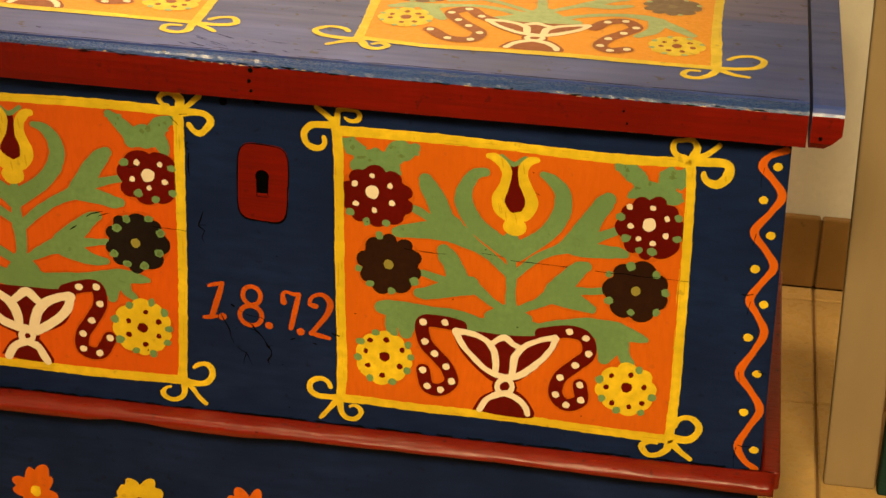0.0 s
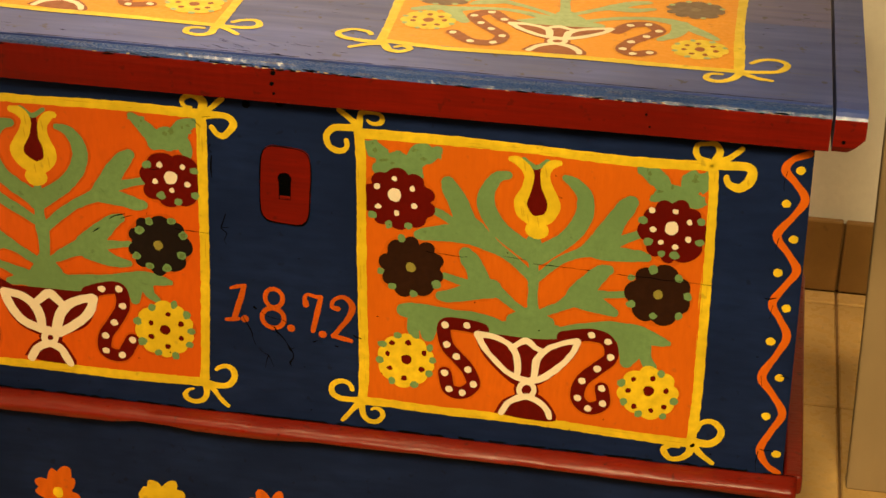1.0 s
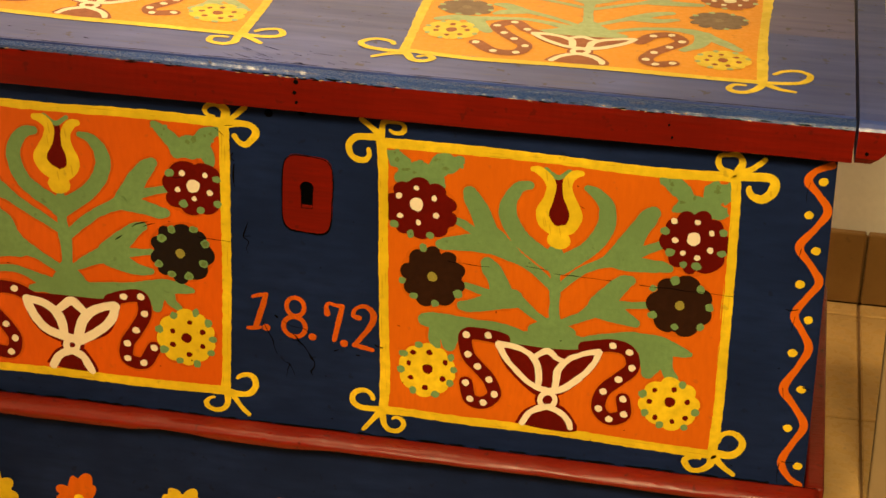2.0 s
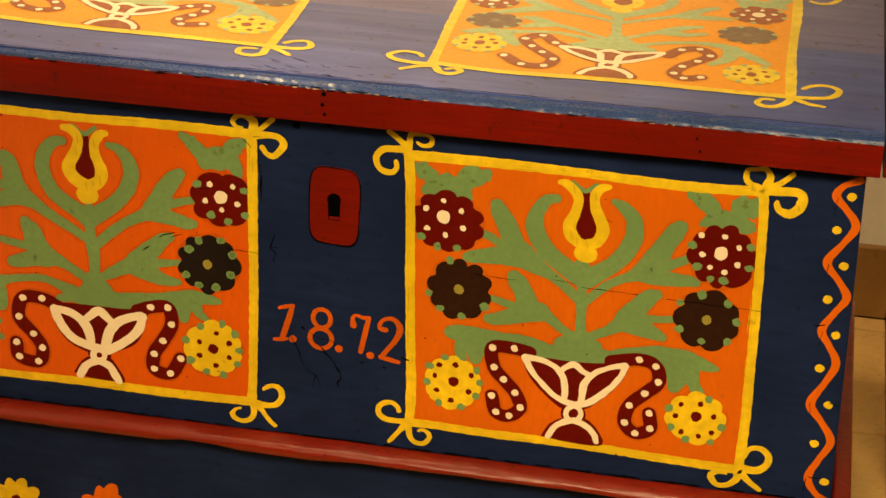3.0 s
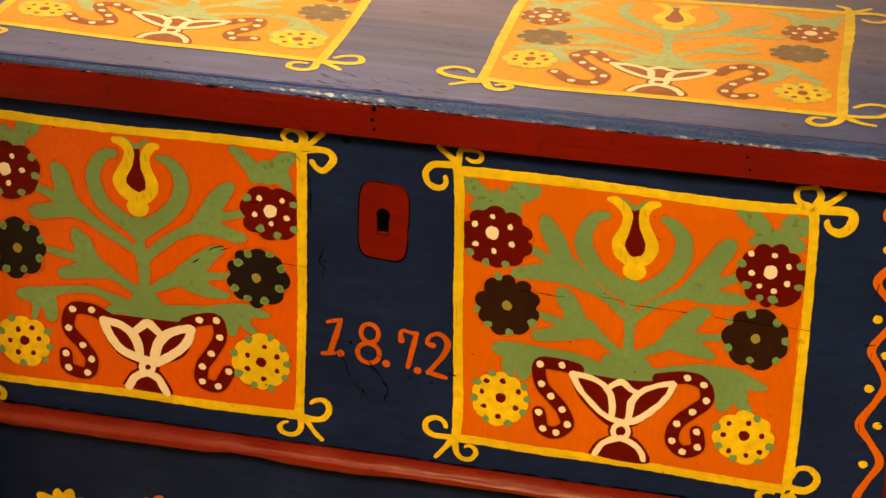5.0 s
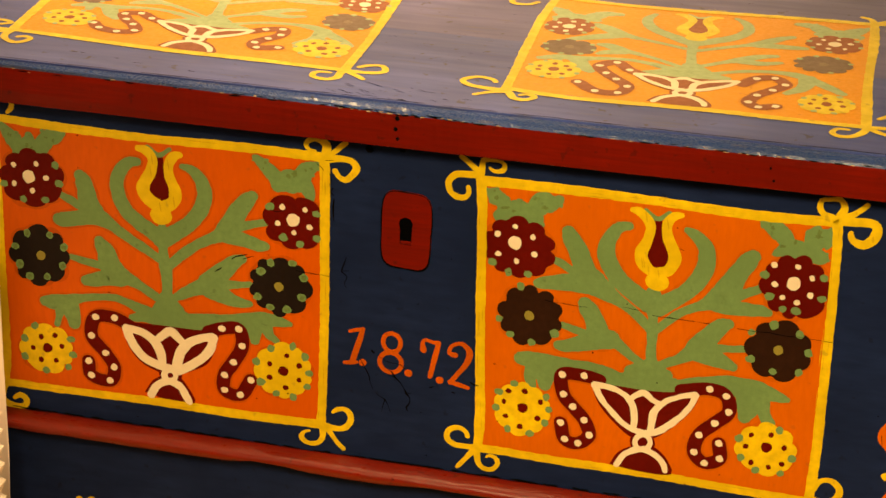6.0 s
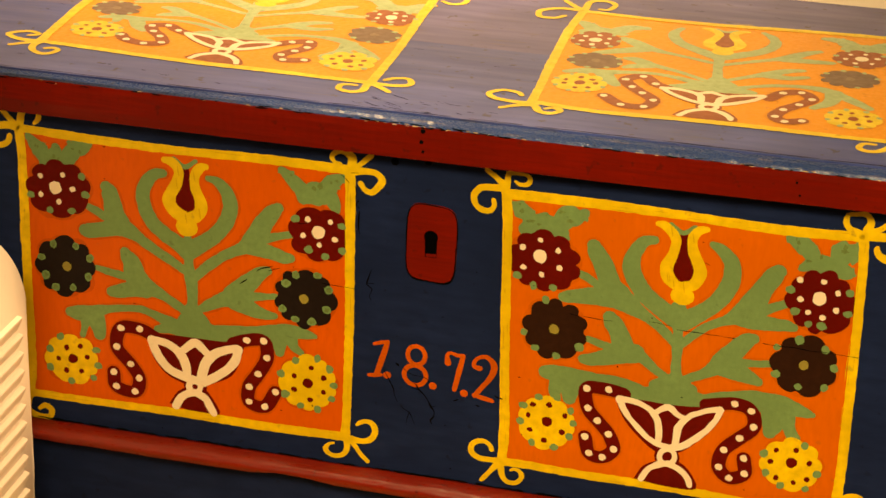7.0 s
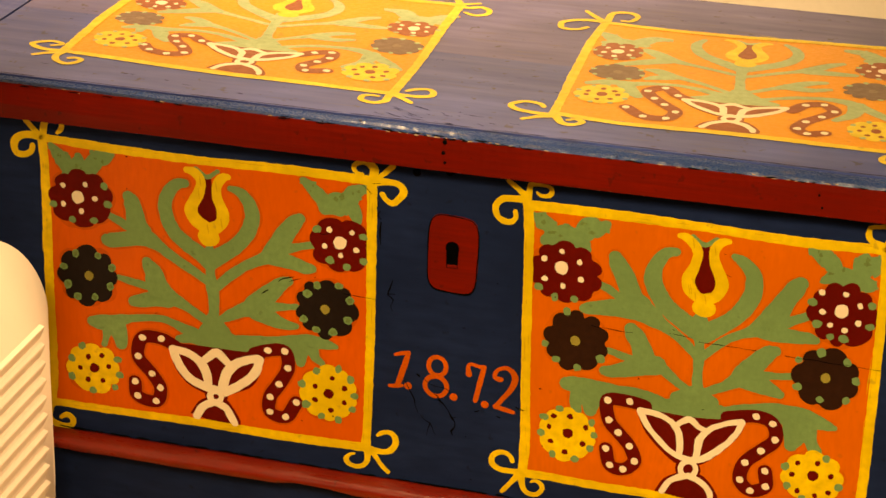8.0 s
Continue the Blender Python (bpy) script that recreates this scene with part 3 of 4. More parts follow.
def scroll(brush, parent, u, v, mu, mv, drawn=""):
    """The yellow scrollwork at a corner of the frame; mu and mv point outwards; drawn gives this corner's own strokes."""
    bm = bmesh.new()
    j = lambda: brush.rng.uniform(-1.5, 1.5)
    lines = drawn or [[(u + mu * (a * 1.06 + j()), v + mv * (b * 1.04 + j() * 0.6), w * 1.08) for a, b, w in line] for line in (
        ((0, 0, 10), (8, 6, 9.5), (22, 6, 8.5), (33, -5, 8.5), (31, -18, 8.5), (20, -20, 7), (14, -12, 4.5)),
        ((0, 0, 10), (1, 18, 8.5), (-9, 25, 7.5), (-23, 24, 7), (-26, 16, 7), (-17, 11, 6.5), (-10, 15, 4.5)),
        ((0, 0, 9), (10, 14, 8), (20, 25 + j(), 7)),
    )]
    for line in lines:
        brush.stroke(bm, line, COAT3 + 0.00005, 0, None, 0.7)
        p = line[len(line) // 2]
        brush.blob(bm, p[0], p[1], p[2] * 0.12, p[2] * 0.3, COAT4, 1, 0, 0, 0, 0.3)
    return part("painted_scroll", bm, [brush.paints["yellow"], brush.paints["tarnish"]], parent)


# the scrolls at the corners of the front panels: bottom left, bottom right, top right, top left
SCROLL_LEFT_BOTTOM_RIGHT = (((370, -1, 9.5), (383, -3, 7.5), (394, 0, 7.5), (400, 10, 7), (398, 20, 7), (391, 24, 6), (383, 21, 5.5), (380, 18, 4)), ((369, -3, 8.5), (369, -15, 6.5), (364, -24, 6), (356, -27, 6), (348, -24, 6.5), (345, -18, 6), (349, -12, 4), (354, -10, 3)), ((374, -4, 7), (380, -13, 5.5), (386, -22, 5.5), (392, -28, 6)))
SCROLL_LEFT_TOP_RIGHT = (((369, 328, 9.5), (384, 330, 7.5), (396, 329, 7.5), (402, 322, 8.5), (398, 313, 7.5), (390, 306, 7), (383, 309, 6), (379, 315, 6.5)), ((369, 331, 9.5), (369, 344, 9.5), (360, 349, 6), (351, 347, 5.5), (347, 341, 5.5), (351, 336, 4.5), (357, 335, 4)), ((374, 333, 5.5), (381, 340, 5.5), (390, 349, 6)))
SCROLL_LEFT_TOP_LEFT = (((-5, 326, 10), (-18, 328, 8.5), (-31, 325, 8.5), (-38, 315, 9), (-35, 305, 7.5), (-26, 304, 7), (-18, 309, 7), (-16, 316, 6)), ((-4, 327, 9), (-3, 337, 8.5), (-1, 345, 7.5), (7, 351, 6.5), (17, 349, 6.5), (18, 340, 6.5), (13, 334, 4)), ((-7, 327, 8.5), (-15, 335, 6.5), (-24, 344, 6)))
SCROLLS_LEFT = ("", SCROLL_LEFT_BOTTOM_RIGHT, SCROLL_LEFT_TOP_RIGHT, SCROLL_LEFT_TOP_LEFT)
SCROLL_RIGHT_BOTTOM_LEFT = (((-2, 5, 9), (-14, 5, 7), (-27, 5, 7), (-36, 11, 7), (-36, 21, 6.5), (-28, 27, 6.5), (-20, 27, 6), (-14, 22, 5.5), (-13, 18, 5.5)), ((-3, 3, 8.5), (-1, -12, 7), (5, -20, 6.5), (15, -20, 6), (22, -11, 6), (18, -4, 5.5), (12, -3, 4), (9, -5, 3)), ((-6, 1, 8.5), (-13, -8, 6), (-21, -18, 5.5), (-25, -23, 4.5)))
SCROLL_RIGHT_BOTTOM_RIGHT = (((371, -2, 10.5), (386, -3, 9), (396, 4, 8.5), (399, 15, 7.5), (392, 24, 7.5), (384, 26, 6), (376, 22, 6), (372, 13, 6)), ((368, -4, 9.5), (366, -17, 8.5), (357, -25, 7), (346, -27, 6.5), (339, -20, 7.5), (338, -14, 7), (346, -10, 6), (354, -11, 4)), ((371, -9, 9.5), (381, -19, 6.5), (392, -27, 5.5)))
SCROLL_RIGHT_TOP_RIGHT = (((366, 331, 10.5), (382, 331, 10), (399, 332, 9.5), (406, 326, 10.5), (403, 314, 10.5), (394, 307, 10), (384, 310, 7.5), (381, 316, 6.5), (381, 319, 4.5)), ((369, 336, 9.5), (372, 346, 7), (367, 354, 6), (357, 353, 4.5), (349, 351, 5.5), (348, 343, 6.5), (352, 336, 6.5), (362, 333, 7)), ((373, 335, 8.5), (384, 341, 6), (394, 351, 6)))
SCROLL_RIGHT_TOP_LEFT = (((-2, 335, 9.5), (-16, 334, 7.5), (-28, 332, 7.5), (-35, 323, 7.5), (-33, 312, 7), (-25, 307, 7), (-17, 308, 6), (-13, 314, 5.5), (-14, 320, 4.5)), ((-1, 337, 9.5), (1, 344, 7), (2, 352, 6), (11, 353, 3.5), (22, 352, 4.5), (25, 347, 5.5), (22, 342, 5.5), (14, 341, 4.5), (9, 344, 3)), ((-2, 338, 8.5), (-8, 343, 6.5), (-14, 348, 6), (-21, 353, 5.5)))
SCROLLS_RIGHT = (SCROLL_RIGHT_BOTTOM_LEFT, SCROLL_RIGHT_BOTTOM_RIGHT, SCROLL_RIGHT_TOP_RIGHT, SCROLL_RIGHT_TOP_LEFT)
SCROLL_LID_RIGHT_BOTTOM_LEFT = (((3, 2, 9), (-21, 4, 8.5), (-41, 10, 8), (-48, 22, 7.5), (-36, 34, 7), (-19, 31, 6.5), (-14, 23, 6)), ((5, -3, 9), (13, -18, 8.4), (25, -20, 7.8), (33, -10, 7.2), (25, -4, 6.6), (18, -8, 6)), ((3, 0, 9), (-13, -6, 7.5), (-28, -17, 6)))
SCROLL_LID_RIGHT_BOTTOM_RIGHT = (((370, -11, 9), (393, -9, 8.5), (410, -2, 8), (417, 16, 7.5), (407, 28, 7), (391, 26, 6.5), (381, 15, 6)), ((370, -14, 9), (364, -30, 8.5), (355, -40, 8), (344, -42, 7.5), (336, -35, 7), (340, -23, 6.5), (351, -22, 6)), ((371, -14, 9), (386, -26, 7.5), (401, -31, 6)))
SCROLL_LID_RIGHT_TOP_RIGHT = (((369, 319, 9), (394, 323, 8.5), (408, 320, 8), (415, 312, 7.5), (407, 297, 7), (394, 292, 6.5), (384, 298, 6)), ((370, 321, 9), (391, 341, 6)), ((369, 321, 9), (364, 336, 7.5), (354, 342, 6)))
SCROLL_LID_RIGHT_TOP_LEFT = (((0, 322, 9), (-27, 323, 8.4), (-48, 308, 7.8), (-44, 287, 7.2), (-27, 286, 6.6), (-17, 297, 6)), ((2, 323, 9), (4, 357, 8.4), (21, 365, 7.8), (34, 353, 7.2), (29, 333, 6.6), (19, 332, 6)), ((-1, 324, 9), (-14, 338, 7.5), (-28, 357, 6)))
SCROLLS_LID_RIGHT = (SCROLL_LID_RIGHT_BOTTOM_LEFT, SCROLL_LID_RIGHT_BOTTOM_RIGHT, SCROLL_LID_RIGHT_TOP_RIGHT, SCROLL_LID_RIGHT_TOP_LEFT)
FRAME_LID_RIGHT = (((0, 8), (29, 3), (70, -3), (108, -3), (147, -3), (186, -2), (238, -4), (276, -7), (333, -10), (369, -11)), ((369, -11), (367, 83), (367, 141), (369, 236), (369, 319)), ((369, 319), (325, 319), (249, 317), (153, 312), (87, 313), (1, 320)), ((1, 320), (-3, 244), (-3, 177), (-2, 120), (-1, 62), (0, 8)))
SCROLL_LID_LEFT_BOTTOM_LEFT = (((-12, 6, 9), (-31, 4, 8.6), (-46, 9, 8.1), (-53, 17, 7.7), (-46, 27, 7.3), (-32, 33, 6.9), (-21, 27, 6.4), (-30, 19, 6)), ((-11, 4, 9), (-14, -10, 8.6), (-10, -24, 8.1), (2, -33, 7.7), (12, -28, 7.3), (17, -16, 6.9), (9, -11, 6.4), (2, -15, 6)), ((-11, 4, 9), (-26, -6, 7.5), (-39, -17, 6)))
SCROLL_LID_LEFT_BOTTOM_RIGHT = (((360, 2, 9), (358, -8, 8.6), (357, -23, 8.1), (347, -31, 7.7), (333, -27, 7.3), (332, -14, 6.9), (340, -10, 6.4), (347, -10, 6)), ((361, 2, 9), (381, 2, 8.5), (397, 7, 8), (401, 17, 7.5), (394, 28, 7), (380, 24, 6.5), (373, 16, 6)), ((362, 1, 9), (373, -8, 7.5), (384, -18, 6)))
SCROLL_LID_LEFT_TOP_RIGHT = (((368, 332, 9), (378, 324, 8.5), (393, 332, 8), (404, 322, 7.5), (403, 306, 7), (390, 298, 6.5), (379, 305, 6)), ((367, 334, 9), (388, 346, 6)), ((367, 336, 9), (361, 350, 8), (352, 359, 7), (348, 348, 6)))
SCROLLS_LID_LEFT = (SCROLL_LID_LEFT_BOTTOM_LEFT, SCROLL_LID_LEFT_BOTTOM_RIGHT, SCROLL_LID_LEFT_TOP_RIGHT, "")
FRAME_LID_LEFT = (((-12, 6), (47, 4), (113, 0), (177, -1), (240, 1), (302, 2), (360, 2)), ((360, 2), (364, 71), (366, 133), (366, 237), (368, 332)), ((368, 332), (250, 326), (120, 327), (0, 328)), ((0, 328), (-6, 209), (-11, 142), (-12, 75), (-12, 6)))


def painted_panel(board, corners, on_lid, seed, flowers, ribbons, bouquet, bloom, pot, border, rings, tops=None, touches=None, warp=lambda u, v: (u, v), spot=lambda u, v: (u, v), lift=lambda u, v: (u, v)):
    """An orange panel in a yellow frame, with a bouquet in a vase."""
    brush = Brush(panel_place(corners, on_lid), seed, LIT_VARNISHED if on_lid else DIMMED if bouquet is bouquet_left else PLAIN)
    col = brush.paints
    bm = bmesh.new()
    nx = ny = 12
    low, right_, high, left_ = (Vector(border[k][0]) for k in range(4))
    inside = lambda s, t: low.lerp(right_, s).lerp(left_.lerp(high, s), t)
    grid = [[bm.verts.new(brush.place(*inside(i / nx, k / ny), COAT1)) for k in range(ny + 1)] for i in range(nx + 1)]
    for i in range(nx):
        for k in range(ny):
            bm.faces.new((grid[i][k], grid[i + 1][k], grid[i + 1][k + 1], grid[i][k + 1]))
    part("painted_ground", bm, col["orange"], board, "flat orange painted ground of a panel")
    leaves(brush, board, bouquet, warp)
    for k, (kind, at) in enumerate(zip(("maroon", "maroon", "brown", "brown", "yellow", "yellow"), flowers)):
        flower(brush, board, kind, at, *(touches[k] if touches else ()))
    if tops is None:
        (a, b, _, c), (d, e, _, f) = flowers[:2]
        tops = ([[(a + 3 + p, b + c + 5 + q, w) for p, q, w in line] for line in LEAF], [[(d + 4 - p, e + f + 8 + q, w) for p, q, w in line] for line in LEAF])
    for lobes in tops:
        top_leaf(brush, board, lobes)
    for line in ribbons:
        ribbon(brush, board, line)
    vase(brush, board, pot, spot)
    tulip(brush, board, bloom, lift)
    bm = bmesh.new()
    w = 10.5
    for side in border:
        a, b = side[0], side[-1]
        brush.stroke(bm, [(u + brush.rng.uniform(-0.4, 0.4), v + brush.rng.uniform(-0.4, 0.4), w + brush.rng.uniform(-1, 1)) for u, v in side], COAT3 + 0.00005, 0, None, 0.9)
        for k in range(9):
            t, off, run, wide = brush.rng.uniform(0.03, 0.97), brush.rng.uniform(-4, 4), brush.rng.uniform(3, 15), brush.rng.uniform(0.4, 1.2)
            p, q = Vector(a).lerp(Vector(b), t), (Vector(b) - Vector(a)).normalized()
            p = p + Vector((-q.y, q.x)) * off
            brush.stroke(bm, [(*(p - q * run), wide * 0.4), (*p, wide), (*(p + q * run), wide * 0.3)], COAT4, 1)
    part("painted_frame", bm, [col["yellow"], col["tarnish"]], board, "hand-painted yellow frame line")
    for (u, v, mu, mv), ring in zip(((0, 0, -1, -1), (PW, 0, 1, -1), (PW, PH, 1, 1), (0, PH, -1, 1)), rings):
        scroll(brush, board, u, v, mu, mv, ring)


# ---- the room ----
def setting(name, bm, mat, label, category="room"):
    ob = part(name, bm, mat)
    return tagged(ob, label, category, "", "structure")


WALL_Y = 0.870
setting("wall_north", box((-2.6, WALL_Y, 0), (2.6, WALL_Y + 0.15, 2.75), 0), WALL, "cream painted plaster wall behind the chest", "wall")
# unseen walls and ceiling close the room, dark to keep reflections on the paint low
setting("wall_south", box((-2.6, -3.75, 0), (2.6, -3.6, 2.75), 0), HALL, "unseen plain wall closing the room, dark grey-brown", "wall")
setting("wall_west", box((-2.75, -3.75, 0), (-2.602, WALL_Y + 0.15, 2.75), 0), HALL, "unseen plain wall closing the room, dark grey-brown", "wall")
setting("wall_east", box((2.602, -3.75, 0), (2.75, WALL_Y + 0.15, 2.75), 0), HALL, "unseen plain wall closing the room, dark grey-brown", "wall")
setting("ceiling", box((-2.75, -3.75, 2.752), (2.75, WALL_Y + 0.15, 2.85), 0), CEIL, "unseen plain grey ceiling closing the room", "ceiling")
floor = setting("floor", box((-2.75, -3.75, -0.1), (2.75, WALL_Y + 0.15, -0.004), 0), GROUT, "floor of glazed beige tiles with dark grout", "floor")
baseboard = setting("baseboard", box((-2.6, WALL_Y - 0.006, 0.0), (2.6, WALL_Y - 0.001, 0.110), 0), GROUT, "skirting of brown glazed tiles along the wall", "skirting")
# an upright board beside the chest
end_post = thing("end_board", (0.69, 0.325, 0), "upright beige painted board standing on the tiles", "board")
bm = box((0.652, 0.312, 0.0), (0.716, 0.334, 2.745), 0.003)
bmesh.ops.transform(bm, matrix=Matrix(((1, 0, -0.026, 0), (0, 1, 0, 0), (0, 0, 1, 0), (0, 0, 0, 1))), verts=bm.verts)
part("board", bm, POST, end_post)
curtain = bmesh.new()
for i in range(14):
    x = 0.7185 + i * 0.02
    add_box(curtain, (x, 0.30 + 0.008 * (i % 2), 0.0), (x + 0.021, 0.33 + 0.008 * (i % 2), 0.24), 0.004, 2)
tagged(part("green_cloth", curtain, TEAL), "dark green pleated cloth hanging beside the beige board", "cloth")

# ---- the chest ----
chest = thing("painted_chest", (0.0, 0.25, 0.0), "blue folk-painted wooden dowry chest with orange flower panels", "chest")
XL, XR, DEPTH = -0.582, 0.551, 0.49

# boards of the body; the front leans out a little towards its foot
def leaning_board(x0t, x1t, x0b, x1b, z0, z1, y0, y1):
    bm = bmesh.new()
    add_box(bm, (0, 0, 0), (1, 1, 1), 0)
    for v in bm.verts:
        t = v.co.z
        a, b = x0b + (x0t - x0b) * t, x1b + (x1t - x1b) * t
        v.co = (a + (b - a) * v.co.x, y0 + (y1 - y0) * v.co.y, z0 + (z1 - z0) * t)
    bmesh.ops.bevel(bm, geom=list(bm.edges), offset=0.0025, segments=2, affect="EDGES")
    return bm


front = part("front_board", leaning_board(-0.58, 0.5475, -0.585, 0.5555, 0.19, 0.61, 0.0, 0.022), NAVY, chest, "navy blue front with two framed bouquets and a date")
part("side_board", leaning_board(0.525, 0.546, 0.531, 0.5535, 0.19, 0.61, 0.0235, DEPTH), NAVY, chest)
part("side_board", leaning_board(-0.578, -0.556, -0.583, -0.561, 0.19, 0.61, 0.0235, DEPTH), NAVY, chest)
part("back_board", box((-0.554, DEPTH - 0.022, 0.19), (0.523, DEPTH - 0.001, 0.61), 0.002), NAVY, chest)
part("bottom_board", box((-0.554, 0.024, 0.19), (0.523, DEPTH - 0.024, 0.21), 0.001), WOOD, chest)

# red moulding round the foot of the body
mould = [(-0.001, 0.2087), (-0.003, 0.2084), (-0.0150, 0.2048), (-0.0180, 0.2034), (-0.0210, 0.2005), (-0.0220, 0.1985), (-0.0224, 0.1905), (-0.001, 0.1885)]


def mould_lift(x, k):
    """The moulding's lower edge is chipped away unevenly."""
    if k not in (6, 7):
        return 0.0
    return float(np.interp(x, (-0.6, -0.20, -0.17, -0.13, -0.10, -0.02, 0.04, 0.3, 0.45, 0.571), (0.002, 0.002, 0.006, 0.005, 0.001, 0.001, 0.005, 0.005, 0.003, 0.0)))


part("front_moulding", sweep(mould, -0.600, 0.571, 150, 0.0009, 24, None, 3.0, mould_lift, True), MOULD, chest, "chipped oxide red moulding")
part("side_moulding", box((0.5565, 0.0, 0.185), (0.5775, DEPTH + 0.004, 0.2090), 0.004, 3), MOULD, chest)
part("side_moulding", box((-0.604, 0.0, 0.185), (-0.5865, DEPTH + 0.004, 0.2090), 0.004, 3), MOULD, chest)

# base on which the body stands
base = part("base_front", box((-0.585, 0.004, 0.0), (0.556, 0.026, 0.1835), 0.002), NAVY, chest, "dark blue base with painted flowers")
part("base_side", box((0.534, 0.0275, 0.0), (0.5555, DEPTH, 0.1835), 0.002), NAVY, chest)
part("base_side", box((-0.585, 0.0275, 0.0), (-0.563, DEPTH, 0.1835), 0.002), NAVY, chest)

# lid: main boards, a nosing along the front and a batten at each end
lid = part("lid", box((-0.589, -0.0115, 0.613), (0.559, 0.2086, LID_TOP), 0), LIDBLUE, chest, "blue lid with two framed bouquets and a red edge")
part("lid_back_board", box((-0.589, 0.2087, 0.613), (0.559, 0.50, LID_TOP), 0), LIDWORN, lid, "faded blue back board of the lid")
nose = [(-0.0125, 0.648), (-0.0165, 0.6492), (-0.021, 0.6475), (-0.0245, 0.644), (-0.026, 0.641), (-0.0265, 0.634), (-0.0265, 0.622), (-0.026, 0.6066), (-0.020, 0.6042), (-0.0125, 0.6042)]


def hollow(x):
    """How far the upper half of the lid's edge is worn back, from none to full."""
    return min(1, max(0, (-0.02 - x) / 0.5))


def nose_lift(x, k):
    """The old board is out of true: its blue edge is worn lower towards one end."""
    if k == 6:
        return -0.0150 * (1 - hollow(x))
    if k in (7, 8, 9):
        return -0.0018 * min(1, max(0, (0.45 - x) / 0.3))
    return 0.0025 * min(1, max(0, (0.1 - x) / 0.35)) if k in (3, 4) else 0.0


bm = sweep(nose, -0.589, 0.5595, 1300, 0.00032, 150, [0, 0, 0, 0, 1, 1, 1, 1, 1, 0], 8.0, nose_lift)
for i, v in enumerate(bm.verts):
    v.co.y += 0.0055 * hollow(v.co.x) * {3: 0.6, 4: 1.0, 5: 0.6}.get(i % len(nose), 0.0)
part("lid_nosing", bm, [EDGEBLUE, RED], lid, "worn blue edge over a red face")
batten = [(-0.0255, 0.612), (-0.0265, 0.622), (-0.0265, 0.634), (-0.026, 0.641), (-0.0245, 0.644), (-0.021, 0.6475), (-0.0165, 0.6495), (0.0, 0.6505), (0.502, 0.6505), (0.503, 0.606), (0.0, 0.6035), (-0.018, 0.6040)]
for x0, x1 in ((0.5625, 0.594), (-0.625, -0.5915)):
    bm = sweep(batten, x0, x1, 40, 0.0004, 150, [1, 1, 1, 0, 0, 0, 0, 0, 1, 1, 1, 1], x0)
    for v in bm.verts:
        if x0 > 0 and v.co.z < 0.622 and v.co.y < 0.1:
            v.co.x -= 0.9 * (0.622 - v.co.z) * (v.co.x - x0) / (x1 - x0)
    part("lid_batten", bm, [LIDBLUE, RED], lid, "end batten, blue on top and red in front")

# nail heads and old nail holes along the edge
for x, z, size in ((-0.004, 0.6375, 0.0027), (-0.0055, 0.6255, 0.0022), (-0.0035, 0.615, 0.0018), (0.378, 0.629, 0.0012), (0.382, 0.616, 0.0012), (0.573, 0.618, 0.002)):
    bm = bmesh.new()
    bmesh.ops.create_cone(bm, cap_ends=True, segments=7, radius1=size, radius2=size * 0.8, depth=0.0014, matrix=pose(x, -0.0274, z, 90))
    part("nail", bm, GRIME, lid)
for x, z in ((-0.0405, 0.5885), (-0.0044, 0.5935)):
    bm = bmesh.new()
    bmesh.ops.create_cone(bm, cap_ends=True, segments=7, radius1=0.0046, radius2=0.0034, depth=0.0014, matrix=pose(x, -0.0007, z, 90))
    part("nail_hole", bm, GRIME, front)

# chips along the edge where the blue meets the red
rim = Brush(lambda u, v, h: (u / 1000, -0.0261 + 0.0016 * v / 3 - h * 0.9, 0.6408 + 0.0032 * v / 3 + nose_lift(u / 1000, 3) + h * 0.45), 31)
for k in range(120):
    u = rim.rng.uniform(-585, 555) if k % 3 else rim.rng.gauss(-5, 45)
    u = max(-585, min(555, u))
    pale = k % 5 > 2
    length, w = rim.rng.uniform(1, 6) if pale else rim.rng.uniform(2, 14), rim.rng.uniform(0.3, 1.1) if pale else rim.rng.uniform(0.5, 1.5)
    v = rim.rng.uniform(-0.4, 1.6)
    bm = bmesh.new()
    rim.stroke(bm, [(u - length / 2, v + rim.rng.uniform(-0.4, 0.4), w * 0.5), (u, v, w), (u + length / 2, v + rim.rng.uniform(-0.4, 0.4), w * 0.4)], 0.0003)
    part("paint_chip", bm, RAW if pale else GRIME, lid)

# lock plate with its keyhole
def loop_plate():
    bm = bmesh.new()
    n = 48
    outer, inner, back = [], [], []
    for k in range(n):
        a = 2 * math.pi * k / n
        c, s_ = math.cos(a), math.sin(a)
        r = (abs(c) ** 5 + abs(s_) ** 5) ** (-1 / 5)
        x, z = 0.0015 + 0.0272 * r * c + 0.0012 * s_, 0.4995 + 0.0445 * r * s_ - 0.002 * c
        outer.append(bm.verts.new((x, -0.0021, z)))
        back.append(bm.verts.new((x + 0.0006 * c, 0.0, z + 0.0006 * s_)))
        kx, kz = 0.0076 * c, 0.5075 + 0.0078 * s_
        if s_ < -0.5:
            kx, kz = max(-0.0063, min(0.0063, 0.0140 * c)), 0.4838
        inner.append(bm.verts.new((0.001 + kx, -0.0024, kz)))
    for k in range(n):
        j = (k + 1) % n
        bm.faces.new((outer[k], outer[j], inner[j], inner[k]))
        bm.faces.new((back[k], back[j], outer[j], outer[k]))
    return bm


plate = part("lock_plate", loop_plate(), RED, front, "red painted lock plate")
# no hollow behind: a black plate gives the keyhole its inner shade
bm = bmesh.new()
add_box(bm, (-0.0085, -0.0006, 0.4815), (0.0105, 0.0004, 0.5175), 0)
part("keyhole", bm, BLACK, front, "black plate standing for the keyhole's dark inside")
